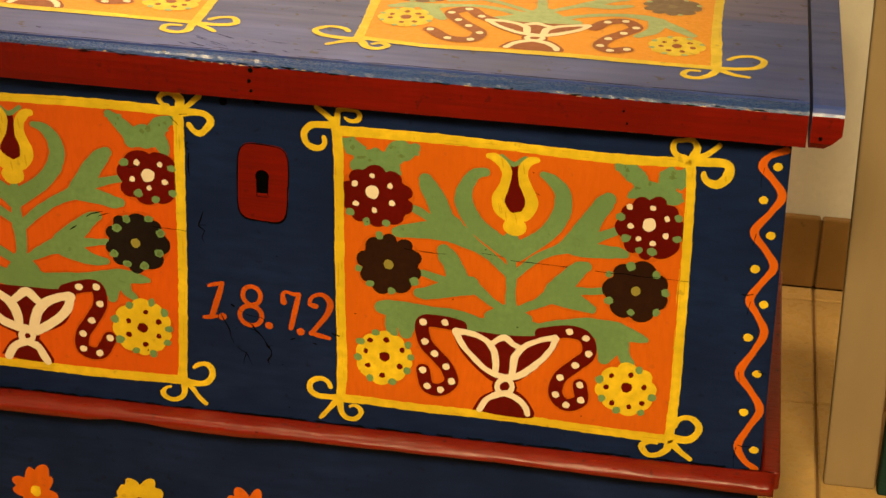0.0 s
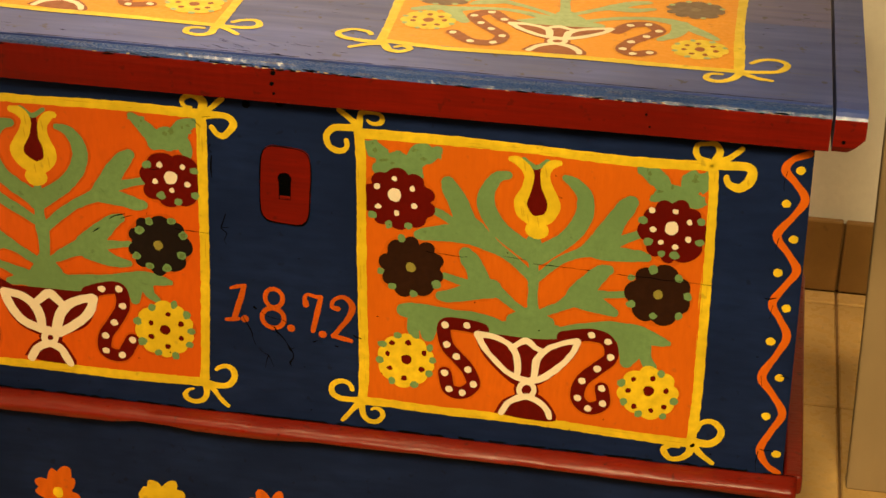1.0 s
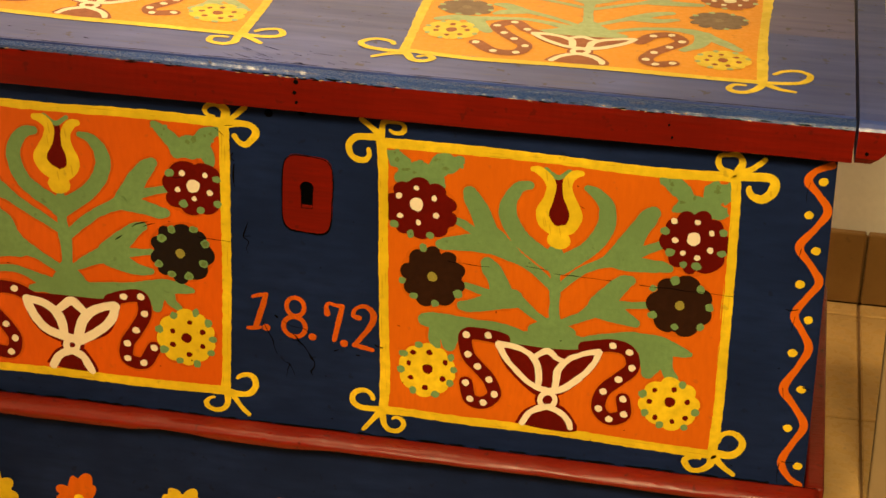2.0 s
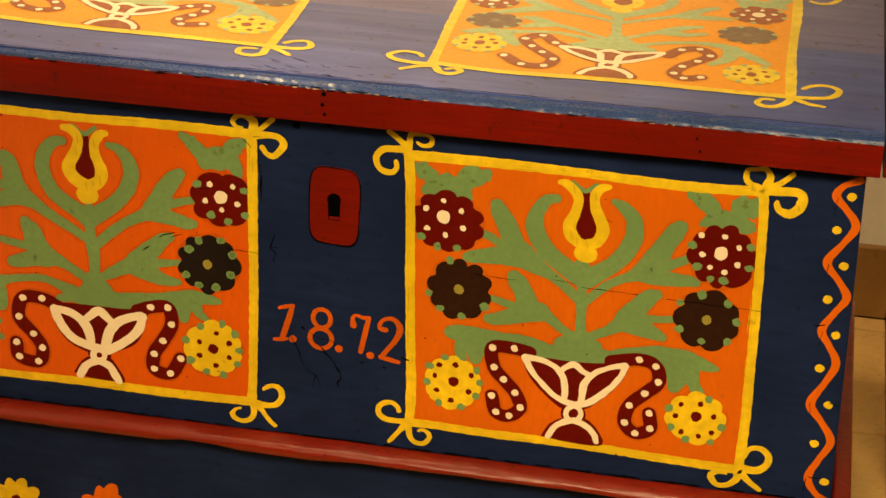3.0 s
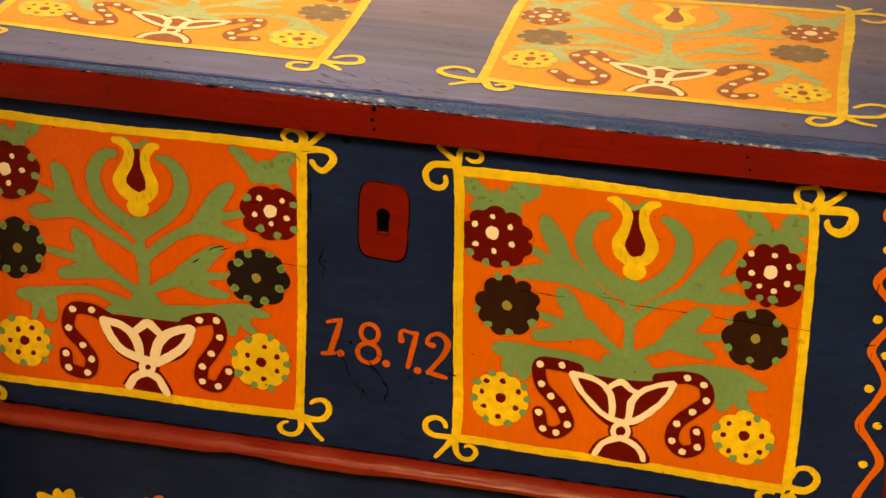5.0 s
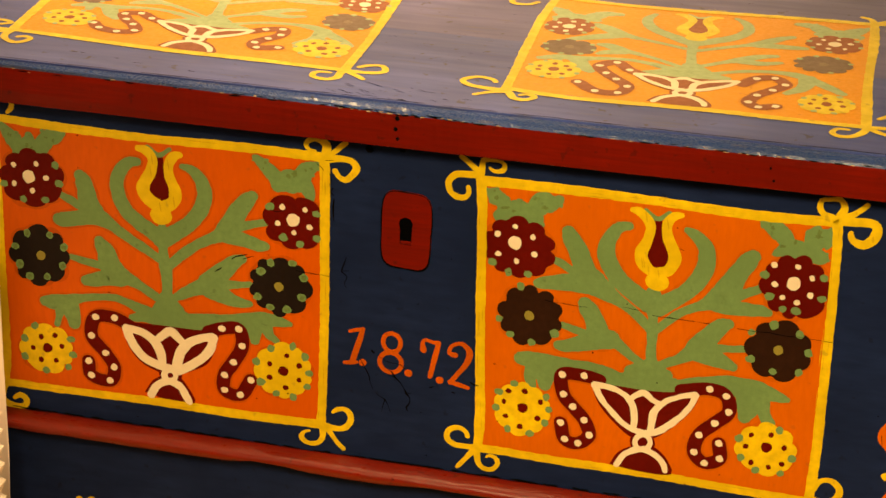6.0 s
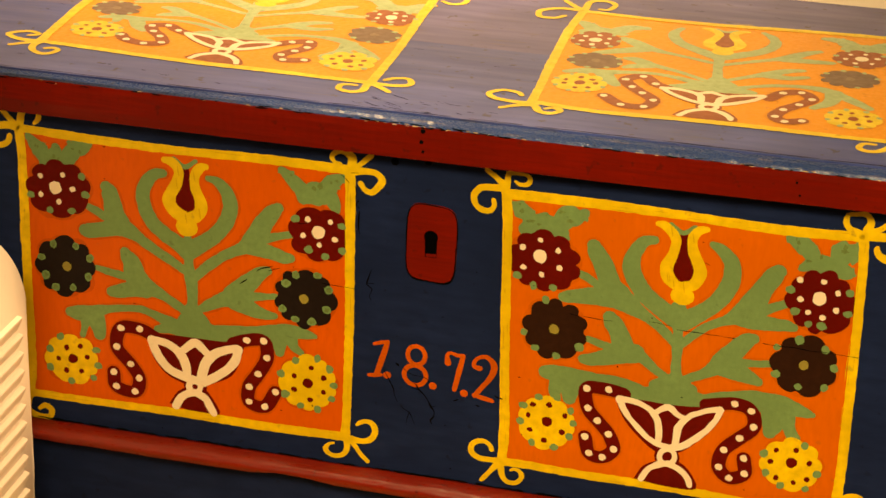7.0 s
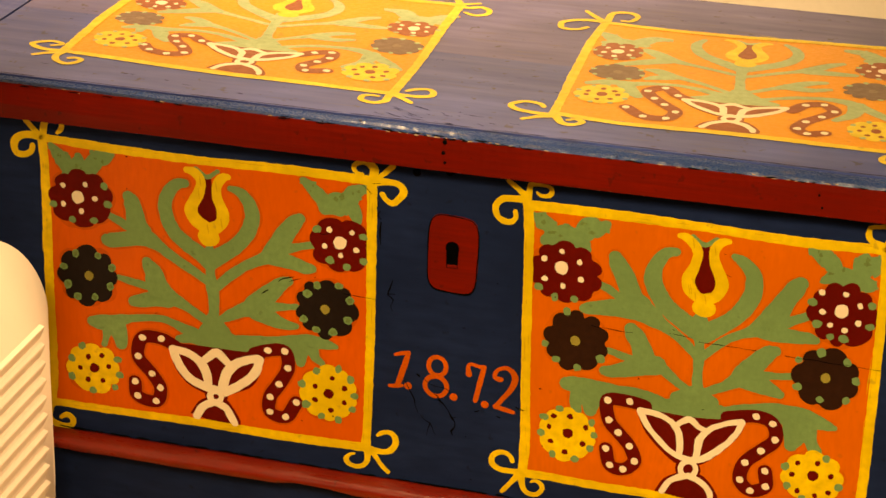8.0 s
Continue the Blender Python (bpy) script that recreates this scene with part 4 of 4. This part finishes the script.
part("keyhole_floor", box((-0.0048, -0.0014, 0.4838), (0.0066, -0.0007, 0.4875), 0.0003, 1), RED, front, "red wood showing at the foot of the keyhole")

# ---- painting on the front ----
FRONT_RIGHT = ((0.089, 0.189), (0.454, 0.191), (0.450, 0.517), (0.081, 0.517))
FRONT_LEFT = ((-0.481, 0.188), (-0.093, 0.195), (-0.089, 0.522), (-0.465, 0.527))
DABS_RIGHT_UPPER = (
    ((37, 262), ((37, 281), (18, 270), (56, 271), (19, 247), (58, 251), (39, 241)), ((12, 236), (30, 226), (52, 226))),
    ((329, 254), ((308, 273), (332, 274), (347, 263), (310, 251), (347, 243), (319, 237), (334, 233)), ((298, 261), (360, 265), (305, 236), (360, 240), (320, 223), (334, 222))),
    ((54, 178), (), ((20, 170), (44, 213), (83, 160), (57, 145), (33, 152))))
DABS_RIGHT_LOWER = (
    ((320, 175), (), ((290, 193), (313, 205), (341, 197), (352, 176), (344, 151), (316, 148), (291, 160))),
    ((49, 64), ((33, 83), (51, 85), (28, 69), (69, 74), (30, 51), (66, 53), (46, 40)), ((39, 94), (21, 81), (18, 60), (79, 66), (76, 82), (32, 34), (58, 32), (75, 48))),
    ((317, 56), ((300, 69), (321, 72), (295, 54), (336, 58), (302, 35), (335, 38), (321, 32)), ((286, 63), (330, 80), (346, 46), (307, 25), (335, 25), (290, 39))))
FLOWERS_RIGHT = ((41, 257, 41, 35), (331, 250, 37, 37), (55, 178, 37, 37.5), (320, 174, 36, 37), (48, 62, 33, 34), (317, 54, 33.5, 33))
HANDLES_RIGHT = (((133, 111), (116, 114), (92, 112), (94, 88), (105, 74), (118, 59), (124, 41), (112, 29), (97, 32), (92, 52)),
     ((222, 112), (252, 118), (270, 112), (274, 93), (260, 77), (244, 60), (240, 38), (252, 26), (268, 34), (266, 53)))
painted_panel(front, FRONT_RIGHT, False, 1,
    FLOWERS_RIGHT,
    HANDLES_RIGHT,
    bouquet_right, TULIP_RIGHT, VASE_RIGHT, FRAME_RIGHT, SCROLLS_RIGHT, LEAVES_RIGHT, DABS_RIGHT_UPPER + DABS_RIGHT_LOWER)
DABS_LEFT_UPPER = (
    ((36, 262), ((19, 274), (45, 278), (56, 263), (19, 252), (40, 246)), ((68, 280), (72, 258), (6, 250), (29, 234), (55, 236))),
    ((334, 251), ((322, 265), (347, 265), (317, 245), (352, 245), (335, 236)), ((307, 264), (360, 262), (323, 228), (342, 222), (361, 232))),
    ((48, 169), (), ((32, 195), (59, 196), (17, 177), (22, 155), (76, 183), (74, 159), (34, 141), (55, 143))))
DABS_LEFT_LOWER = (
    ((319, 168), (), ((298, 185), (309, 197), (334, 200), (347, 183), (294, 152), (309, 141), (328, 140), (345, 158))),
    ((53, 54), ((46, 67), (62, 71), (36, 52), (70, 58), (45, 38), (63, 39)), ((38, 81), (25, 63), (82, 69), (25, 39), (84, 49), (51, 24), (78, 32))),
    ((324, 63), ((328, 83), (309, 70), (342, 72), (309, 53), (342, 54), (327, 42)), ((310, 91), (335, 97), (293, 71), (349, 85), (354, 64), (298, 45), (352, 46), (316, 32), (336, 30))))
FLOWERS_LEFT = ((40, 261, 38, 36), (336, 249, 36, 34), (46, 169, 36.5, 37.5), (320, 168, 35.5, 37), (52, 53, 32, 33), (324, 63, 33.5, 35.5))
HANDLES_LEFT = (((149, 96), (132, 103), (110, 101), (105, 77), (121, 57), (131, 40), (126, 22), (104, 26), (101, 44)),
     ((240, 101), (255, 107), (274, 109), (278, 88), (268, 66), (258, 48), (258, 29), (276, 25), (288, 46)))
painted_panel(front, FRONT_LEFT, False, 2,
    FLOWERS_LEFT,
    HANDLES_LEFT,
    bouquet_left, TULIP_LEFT, VASE_LEFT, FRAME_LEFT, SCROLLS_LEFT, LEAVES_LEFT, DABS_LEFT_UPPER + DABS_LEFT_LOWER)

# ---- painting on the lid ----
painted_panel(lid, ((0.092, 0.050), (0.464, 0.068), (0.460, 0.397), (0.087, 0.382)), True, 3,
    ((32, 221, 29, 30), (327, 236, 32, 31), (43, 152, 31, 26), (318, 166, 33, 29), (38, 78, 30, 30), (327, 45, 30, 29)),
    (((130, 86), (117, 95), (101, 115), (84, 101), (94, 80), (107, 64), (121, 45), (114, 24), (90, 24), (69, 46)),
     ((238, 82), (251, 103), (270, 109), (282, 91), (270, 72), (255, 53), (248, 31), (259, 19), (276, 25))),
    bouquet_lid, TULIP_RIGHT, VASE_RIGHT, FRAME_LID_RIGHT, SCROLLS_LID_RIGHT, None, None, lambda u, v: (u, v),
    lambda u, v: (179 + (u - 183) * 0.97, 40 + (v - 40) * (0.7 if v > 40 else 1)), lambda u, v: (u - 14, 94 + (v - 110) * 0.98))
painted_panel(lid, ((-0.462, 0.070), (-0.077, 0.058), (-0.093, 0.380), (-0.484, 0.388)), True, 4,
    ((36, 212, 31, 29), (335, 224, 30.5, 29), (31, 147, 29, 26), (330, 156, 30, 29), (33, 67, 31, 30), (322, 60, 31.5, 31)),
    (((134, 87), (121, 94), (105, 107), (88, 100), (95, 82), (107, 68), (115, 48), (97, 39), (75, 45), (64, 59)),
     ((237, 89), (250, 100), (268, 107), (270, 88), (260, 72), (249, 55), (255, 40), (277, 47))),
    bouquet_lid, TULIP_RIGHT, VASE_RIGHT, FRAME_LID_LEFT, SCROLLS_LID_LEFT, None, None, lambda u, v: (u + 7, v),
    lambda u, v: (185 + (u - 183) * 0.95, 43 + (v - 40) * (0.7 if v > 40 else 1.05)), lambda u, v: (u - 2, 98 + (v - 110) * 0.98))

# ---- the date, the wavy line and the age cracks, in millimetres on the front ----
face = Brush(lambda u, v, h: (u / 1000, -h, v / 1000 + 0.05), 9)


def lettering(name, strokes, mat, layer=COAT2, dot=None, label="", heavy=1.0):
    bm = bmesh.new()
    for line in strokes:
        face.stroke(bm, [(u, v, w * heavy) for u, v, w in line], layer)
    if dot:
        face.blob(bm, *dot, 4.6, 4.6, layer)
    return part(name, bm, mat, front, label)


lettering("painted_numeral", [((-61, 319, 3.5), (-53, 322, 4.5), (-45.5, 324, 4)), ((-46, 323, 5), (-51, 305, 6.5), (-58, 282, 6)), ((-67, 279, 4), (-60, 280, 5), (-53, 281.5, 4))], NUMERAL, COAT2, (-46, 282), "vermilion numeral 1 and point", 1.06)
ring = lambda cx, cz, ru, rv, w: [(cx + ru * math.sin(k * math.pi / 5), cz + rv * math.cos(k * math.pi / 5), w) for k in range(11)]
lettering("painted_numeral", [ring(-12.8, 312, 10, 11.5, 5), ring(-14, 287, 12.5, 12.5, 5.2)], NUMERAL, COAT2, (6.4, 276.6), "vermilion numeral 8 and point", 1.06)
lettering("painted_numeral", [((23, 308, 7), (22, 317, 4.5), (26, 321, 4), (33, 319, 4), (40, 319, 5)), ((40, 319, 5), (36, 300, 6), (31, 276, 5))], NUMERAL, COAT2, (42, 273), "vermilion numeral 7 and point", 1.06)
lettering("painted_numeral", [((59, 307, 6), (52, 309, 5), (55, 318, 4), (66, 322, 5), (75, 312, 7), (71, 297, 6), (60, 281, 5), (54, 272, 5)), ((53, 273, 4), (62, 271, 5.5), (74, 268.5, 4.5))], NUMERAL, COAT2, None, "vermilion numeral 2", 1.06)
lettering("painted_wave", [((543, 541, 8), (527, 533, 7), (521, 521, 9), (533, 507, 7), (544, 490, 9), (534, 470, 7), (520, 447, 9), (533, 428, 7), (544, 409, 9), (534, 390, 7), (523, 368, 9), (533, 350, 7), (542, 330, 9), (533, 306, 7), (521, 279, 10), (535, 258, 7), (547, 236, 9), (537, 212, 7), (528, 188, 9), (537, 170, 7), (550, 161, 7))], ORANGE, COAT2, None, "orange wavy line down the corner", 1.0)
for u, v in ((536, 522), (525.5, 484), (537, 444.5), (525, 404.5), (538, 364), (526, 323), (539.5, 280), (530.5, 231), (546, 185)):
    bm = bmesh.new()
    face.blob(bm, u, v, 5, 4.6, COAT3, 0, 0, 0, 0, 0.1)
    part("painted_dot", bm, YELLOW, front)
CRACKS_UPPER = (
    ((-15.4, 277, 0.8), (-12, 275, 1.6), (-8.9, 269.7, 2.2), (-3.5, 264.4, 1.4), (1.9, 256.8, 1.1), (5.1, 250.1, 2.2), (8.8, 245.8, 1.2), (8.4, 238.5, 1.5), (4.8, 233.2, 1.8), (6.4, 228.5, 0.7)),
    ((5.1, 250.1, 1.0), (10, 252, 0.5)),
    ((-9, 270, 1.5), (-14, 270, 0.8), (-19, 273, 0.4)))
CRACKS_MIDDLE = (
    ((-27.9, 294.4, 0.5), (-21.9, 289.3, 0.7), (-13.3, 286.9, 0.8), (-2.6, 286, 1.0), (2.8, 280.8, 0.8)),
    ((-49.8, 289, 0.5), (-43.4, 276.8, 1.1), (-38, 265.6, 1.5), (-37.5, 261, 0.9), (-36.5, 257.5, 0.8), (-33.7, 250.6, 0.5)),
    ((-29.4, 245.2, 0.4), (-24, 241.2, 0.8), (-19.6, 239.4, 1.2), (-16.4, 232.6, 0.9), (-13.1, 224.1, 0.5)),
    ((-19.6, 239.8, 1.0), (-21.8, 231.8, 0.8), (-23.3, 223.1, 0.4)),
    ((-35.5, 298.5, 2.2), (-33.2, 296.7, 2.4)))
CRACKS_LOWER = (
    ((30.8, 262.1, 0.8), (33, 263, 1.6), (36.1, 264.7, 0.7)),
    ((56.4, 260.4, 1.6), (59.2, 259.8, 1.9)),
    ((-65, 409, 0.9), (-68, 399, 1.7), (-70.5, 391, 1.3), (-64, 386, 1.4), (-67, 378, 0.9), (-65, 372, 0.5)),
    ((-70, 392, 1.0), (-62, 393, 0.5)),
    ((85, 273, 1.8), (80, 274, 2.2), (77, 276, 1.2)))
for line in CRACKS_UPPER + CRACKS_MIDDLE + CRACKS_LOWER:
    lettering("paint_crack", [line], GRIME, COAT5)
for a, b, z in ((0.155, 0.20, 388), (0.27, 0.33, 387), (0.36, 0.458, 384), (-0.122, -0.083, 385)):
    lettering("paint_crack", [[(1000 * (a + (b - a) * k / 6), z + face.rng.uniform(-0.6, 0.6) - k * 0.3, 0.7 + face.rng.uniform(-0.3, 0.3)) for k in range(7)]], GRIME, COAT5)

# pits and scratches in the lid
top = Brush(lambda u, v, h: (u / 1000, v / 1000, LID_TOP + h), 21)
for u, v, length, w in ((-62, -2, 9, 1.6), (-40, -4, 16, 1.4), (-6, -6, 10, 1.8), (-12, 16, 9, 1.3), (38, 8, 8, 1.2), (14, 24, 22, 0.9), (60, 14, 12, 0.9), (-240, 10, 7, 1.5), (-330, 24, 5, 1.2)):
    bm = bmesh.new()
    top.stroke(bm, [(u - length / 2, v + 0.6, w * 0.5), (u, v, w), (u + length / 2, v - 0.8, w * 0.4)], COAT1)
    part("scratch", bm, GRIME, lid)
for k in range(46):
    u, v, length = top.rng.uniform(-560, 540), top.rng.uniform(-4, 480), top.rng.uniform(2, 12)
    if 85 < u < 470 and 45 < v < 395 or -485 < u < -75 and 50 < v < 390:
        continue
    bm = bmesh.new()
    w = top.rng.uniform(0.4, 1.2)
    top.stroke(bm, [(u - length / 2, v + top.rng.uniform(-0.8, 0.8), w * 0.4), (u, v, w), (u + length / 2, v + top.rng.uniform(-0.8, 0.8), w * 0.3)], COAT1)
    part("scratch", bm, GRIME, lid)

for k in range(22):
    u, v, length = top.rng.gauss(-30, 38), top.rng.uniform(-8, 34), top.rng.uniform(4, 16)
    bm = bmesh.new()
    w = top.rng.uniform(0.5, 1.3)
    top.stroke(bm, [(u - length / 2, v + length * 0.25, w * 0.4), (u, v, w), (u + length / 2, v - length * 0.25, w * 0.3)], COAT1)
    part("scratch", bm, GRIME, lid)
# the open joint between the lid's front boards
for a, b in ((-585, -470), (-462, -300), (-290, -120), (-112, -48), (-40, 20), (40, 96), (110, 232), (240, 395), (402, 548)):
    bm = bmesh.new()
    top.stroke(bm, [(a + (b - a) * k / 8, -9 + top.rng.uniform(-0.5, 0.5), 0.7 + top.rng.uniform(0, 1.0) * (0 < k < 8)) for k in range(9)], COAT1)
    part("board_joint", bm, GRIME, lid)

# dark line round the lock plate, smudges on the frames, hairlines in the orange
lettering("paint_crack", [[(1.5 + 27.2 * (abs(math.cos(a)) ** 5 + abs(math.sin(a)) ** 5) ** -0.2 * math.cos(a) + 1.2 * math.sin(a), 449.5 + 44.5 * (abs(math.cos(a)) ** 5 + abs(math.sin(a)) ** 5) ** -0.2 * math.sin(a) - 2 * math.cos(a), 1.9 + 0.7 * math.sin(5 * a)) for a in [2 * math.pi * k / 40 for k in range(41)]]], GRIME, 0.0021)
HAIRLINES_UPPER = (
    ((-84, 505, 0.6), (-82, 498, 1.0), (-84, 492, 0.5)),
    ((-80, 489, 1.2), (-83, 484, 1.6), (-79, 480, 0.8)),
    ((-79, 476, 1.4), (-80, 462, 2.0), (-79, 450, 0.7)),
    ((-100, 517, 0.5), (-94, 512, 0.9), (-90, 508, 0.5)),
    ((-88, 520, 0.7), (-80, 521, 0.5)),
    ((-150, 455, 0.5), (-145, 453, 1.0), (-136, 455, 0.5)),
    ((-183, 391, 0.5), (-176, 394, 0.9), (-170, 396, 0.5)),
    ((238, 392, 0.4), (250, 391, 0.7), (262, 390, 0.4)))
HAIRLINES_LOWER = (
    ((-216, 371, 0.6), (-212, 374, 1.6), (-208, 377, 0.7)),
    ((-196, 389, 0.5), (-191, 393, 1.2), (-185, 395, 1.6), (-178, 397, 0.5)),
    ((292, 468, 0.3), (297, 466, 0.6)),
    ((526, 375, 0.9), (519, 373, 1.4), (514, 374, 0.6)),
    ((523, 520, 0.5), (521, 505, 0.7), (522, 498, 0.4)),
    ((522, 445, 0.8), (520, 430, 0.6)),
    ((524, 366, 0.7), (522, 350, 0.5)),
    ((520, 280, 0.7), (522, 268, 0.5)),
    ((528, 189, 0.9), (533, 188, 0.9), (540, 189, 0.5)),
    ((526, 186, 1.0), (525, 172, 0.8), (526, 160, 0.5)),
    ((541, 283, 1.2), (549, 281, 0.8)))
for line in HAIRLINES_UPPER + HAIRLINES_LOWER:
    lettering("paint_crack", [line], GRIME, COAT5)
for k in range(26):
    u, v = face.rng.uniform(-560, 540), face.rng.uniform(165, 535)
    bm = bmesh.new()
    face.blob(bm, u, v, face.rng.uniform(0.5, 1.3), face.rng.uniform(0.5, 1.1), COAT5, 0, 0, 0, 0, 0.2)
    part("paint_chip", bm, GRIME, front)

# dirt caught along the top of the moulding
for k in range(34):
    u = -575 + 33.5 * k + face.rng.uniform(-6, 6)
    run = face.rng.uniform(14, 34)
    lettering("dirt_line", [[(u + run * j / 4, 159.5 + face.rng.uniform(-0.5, 0.9), face.rng.uniform(1.0, 3.2)) for j in range(5)]], GRIME, COAT5)

# flowers along the base
foot = Brush(lambda u, v, h: (u / 1000, 0.004 - h, v / 1000 + 0.05), 12)
for u, v, mat, eye in ((-390, 14, YELLOW, MAROON), (-279, 18, ORANGE, YELLOW), (-152, 18, YELLOW, MAROON), (-20, 20, ORANGE, YELLOW)):
    bm = bmesh.new()
    foot.blob(bm, u, v, 32, 35, COAT1, 0, 9, 0.34, 0.3 + u, 0.2)
    foot.blob(bm, u, v, 6.5, 8, COAT3, 1, 0, 0, 0, 0.1)
    part("painted_flower", bm, [mat, eye], base, "orange or yellow flower on the dark base")

# ---- cream plastic heater standing by the chest ----
heater = thing("portable_heater", (-0.62, -0.27, 0.0), "cream plastic portable heater with ribbed louvres, standing by the chest", "heater")
HX, HY0, HY1, HTOP, HRY, HRZ = -0.458, -0.60, -0.038, 0.535, 0.17, 0.15
side = [(HY0, 0.03), (HY1 - 0.018, 0.03), (HY1 - 0.010, 0.17), (HY1 - 0.005, 0.30)]
for k in range(19):
    a = math.pi / 2 * k / 18
    side.append((HY1 - HRY + HRY * math.cos(a) ** 1.25, HTOP - HRZ + HRZ * math.sin(a) ** 1.25))
for k in range(19):
    a = math.pi / 2 * k / 18
    side.append((HY0 + HRY - HRY * math.sin(a) ** 1.25, HTOP - HRZ + HRZ * math.cos(a) ** 1.25))
bm = bmesh.new()
left_ring, right_ring = [bm.verts.new((HX - 0.30, y, z)) for y, z in side], [bm.verts.new((HX, y, z)) for y, z in side]
for i in range(len(side)):
    j = (i + 1) % len(side)
    bm.faces.new((left_ring[i], left_ring[j], right_ring[j], right_ring[i]))
bm.faces.new(left_ring)
bm.faces.new(right_ring)
bmesh.ops.bevel(bm, geom=[e for e in bm.edges if abs(e.verts[0].co.x - e.verts[1].co.x) < 1e-6], offset=0.009, segments=4, affect="EDGES")
for f in bm.faces:
    f.smooth = True
part("housing", bm, PLASTIC, heater)
for k in range(14):
    z = 0.366 - 0.0218 * k
    end = HY1 - 0.022 - 0.0012 * k
    bm = bmesh.new()
    for x, dz, cut in ((HX - 0.001, -0.0110, 0.004), (HX + 0.0052, 0.0040, 0), (HX + 0.0052, 0.0066, 0), (HX - 0.002, 0.0098, 0.001)):
        for y in (HY0 + 0.05 + cut, end - cut):
            bm.verts.new((x, y, z + dz))
    bm.verts.ensure_lookup_table()
    v = bm.verts
    for a, b in ((0, 2), (2, 4), (4, 6), (6, 0)):
        bm.faces.new((v[a], v[a + 1], v[b + 1], v[b]))
    bm.faces.new((v[0], v[2], v[4], v[6]))
    bm.faces.new((v[1], v[3], v[5], v[7]))
    part("louvre", bm, PLASTIC, heater)
for x in (HX - 0.26, HX - 0.04):
    for y in (HY0 + 0.06, HY1 - 0.06):
        part("foot", box((x - 0.02, y - 0.02, 0.0), (x + 0.02, y + 0.02, 0.032), 0.004), GRIME, heater)

# ---- tiles ----
def tile_mesh(name, lo, hi, mat, bevel=0.002):
    bm = box(lo, hi, bevel, 1)
    me = bpy.data.meshes.new(name)
    bm.to_mesh(me)
    bm.free()
    me.materials.append(mat)
    return me


T_SIZE, GAP = 0.303, 0.0038
tile = tile_mesh("tile", (-T_SIZE / 2 + GAP / 2, -T_SIZE / 2 + GAP / 2, -0.006), (T_SIZE / 2 - GAP / 2, T_SIZE / 2 - GAP / 2, 0.0), TILE)
for i in range(-11, 7):
    for k in range(-15, 0):
        ob = new("tile", tile)
        ob.location = (0.645 + T_SIZE * (i + 0.5), WALL_Y - 0.052 + T_SIZE * (k + 0.5), 0)
        ob.parent = floor
strip = tile_mesh("narrow_tile", (-T_SIZE / 2 + GAP / 2, -0.018, -0.006), (T_SIZE / 2 - GAP / 2, 0.018, 0.0), TILE)
for i in range(-11, 7):
    ob = new("tile", strip)
    ob.location = (0.645 + T_SIZE * (i + 0.5), WALL_Y - 0.0315, 0)
    ob.parent = floor
skirt = tile_mesh("skirting_tile", (-T_SIZE / 2 + GAP / 2, -0.015, 0.001), (T_SIZE / 2 - GAP / 2, -0.001, 0.117), SKIRT)
for i in range(-11, 7):
    ob = new("tile", skirt)
    ob.location = (0.645 + T_SIZE * (i + 0.5), WALL_Y, 0)
    ob.parent = baseboard
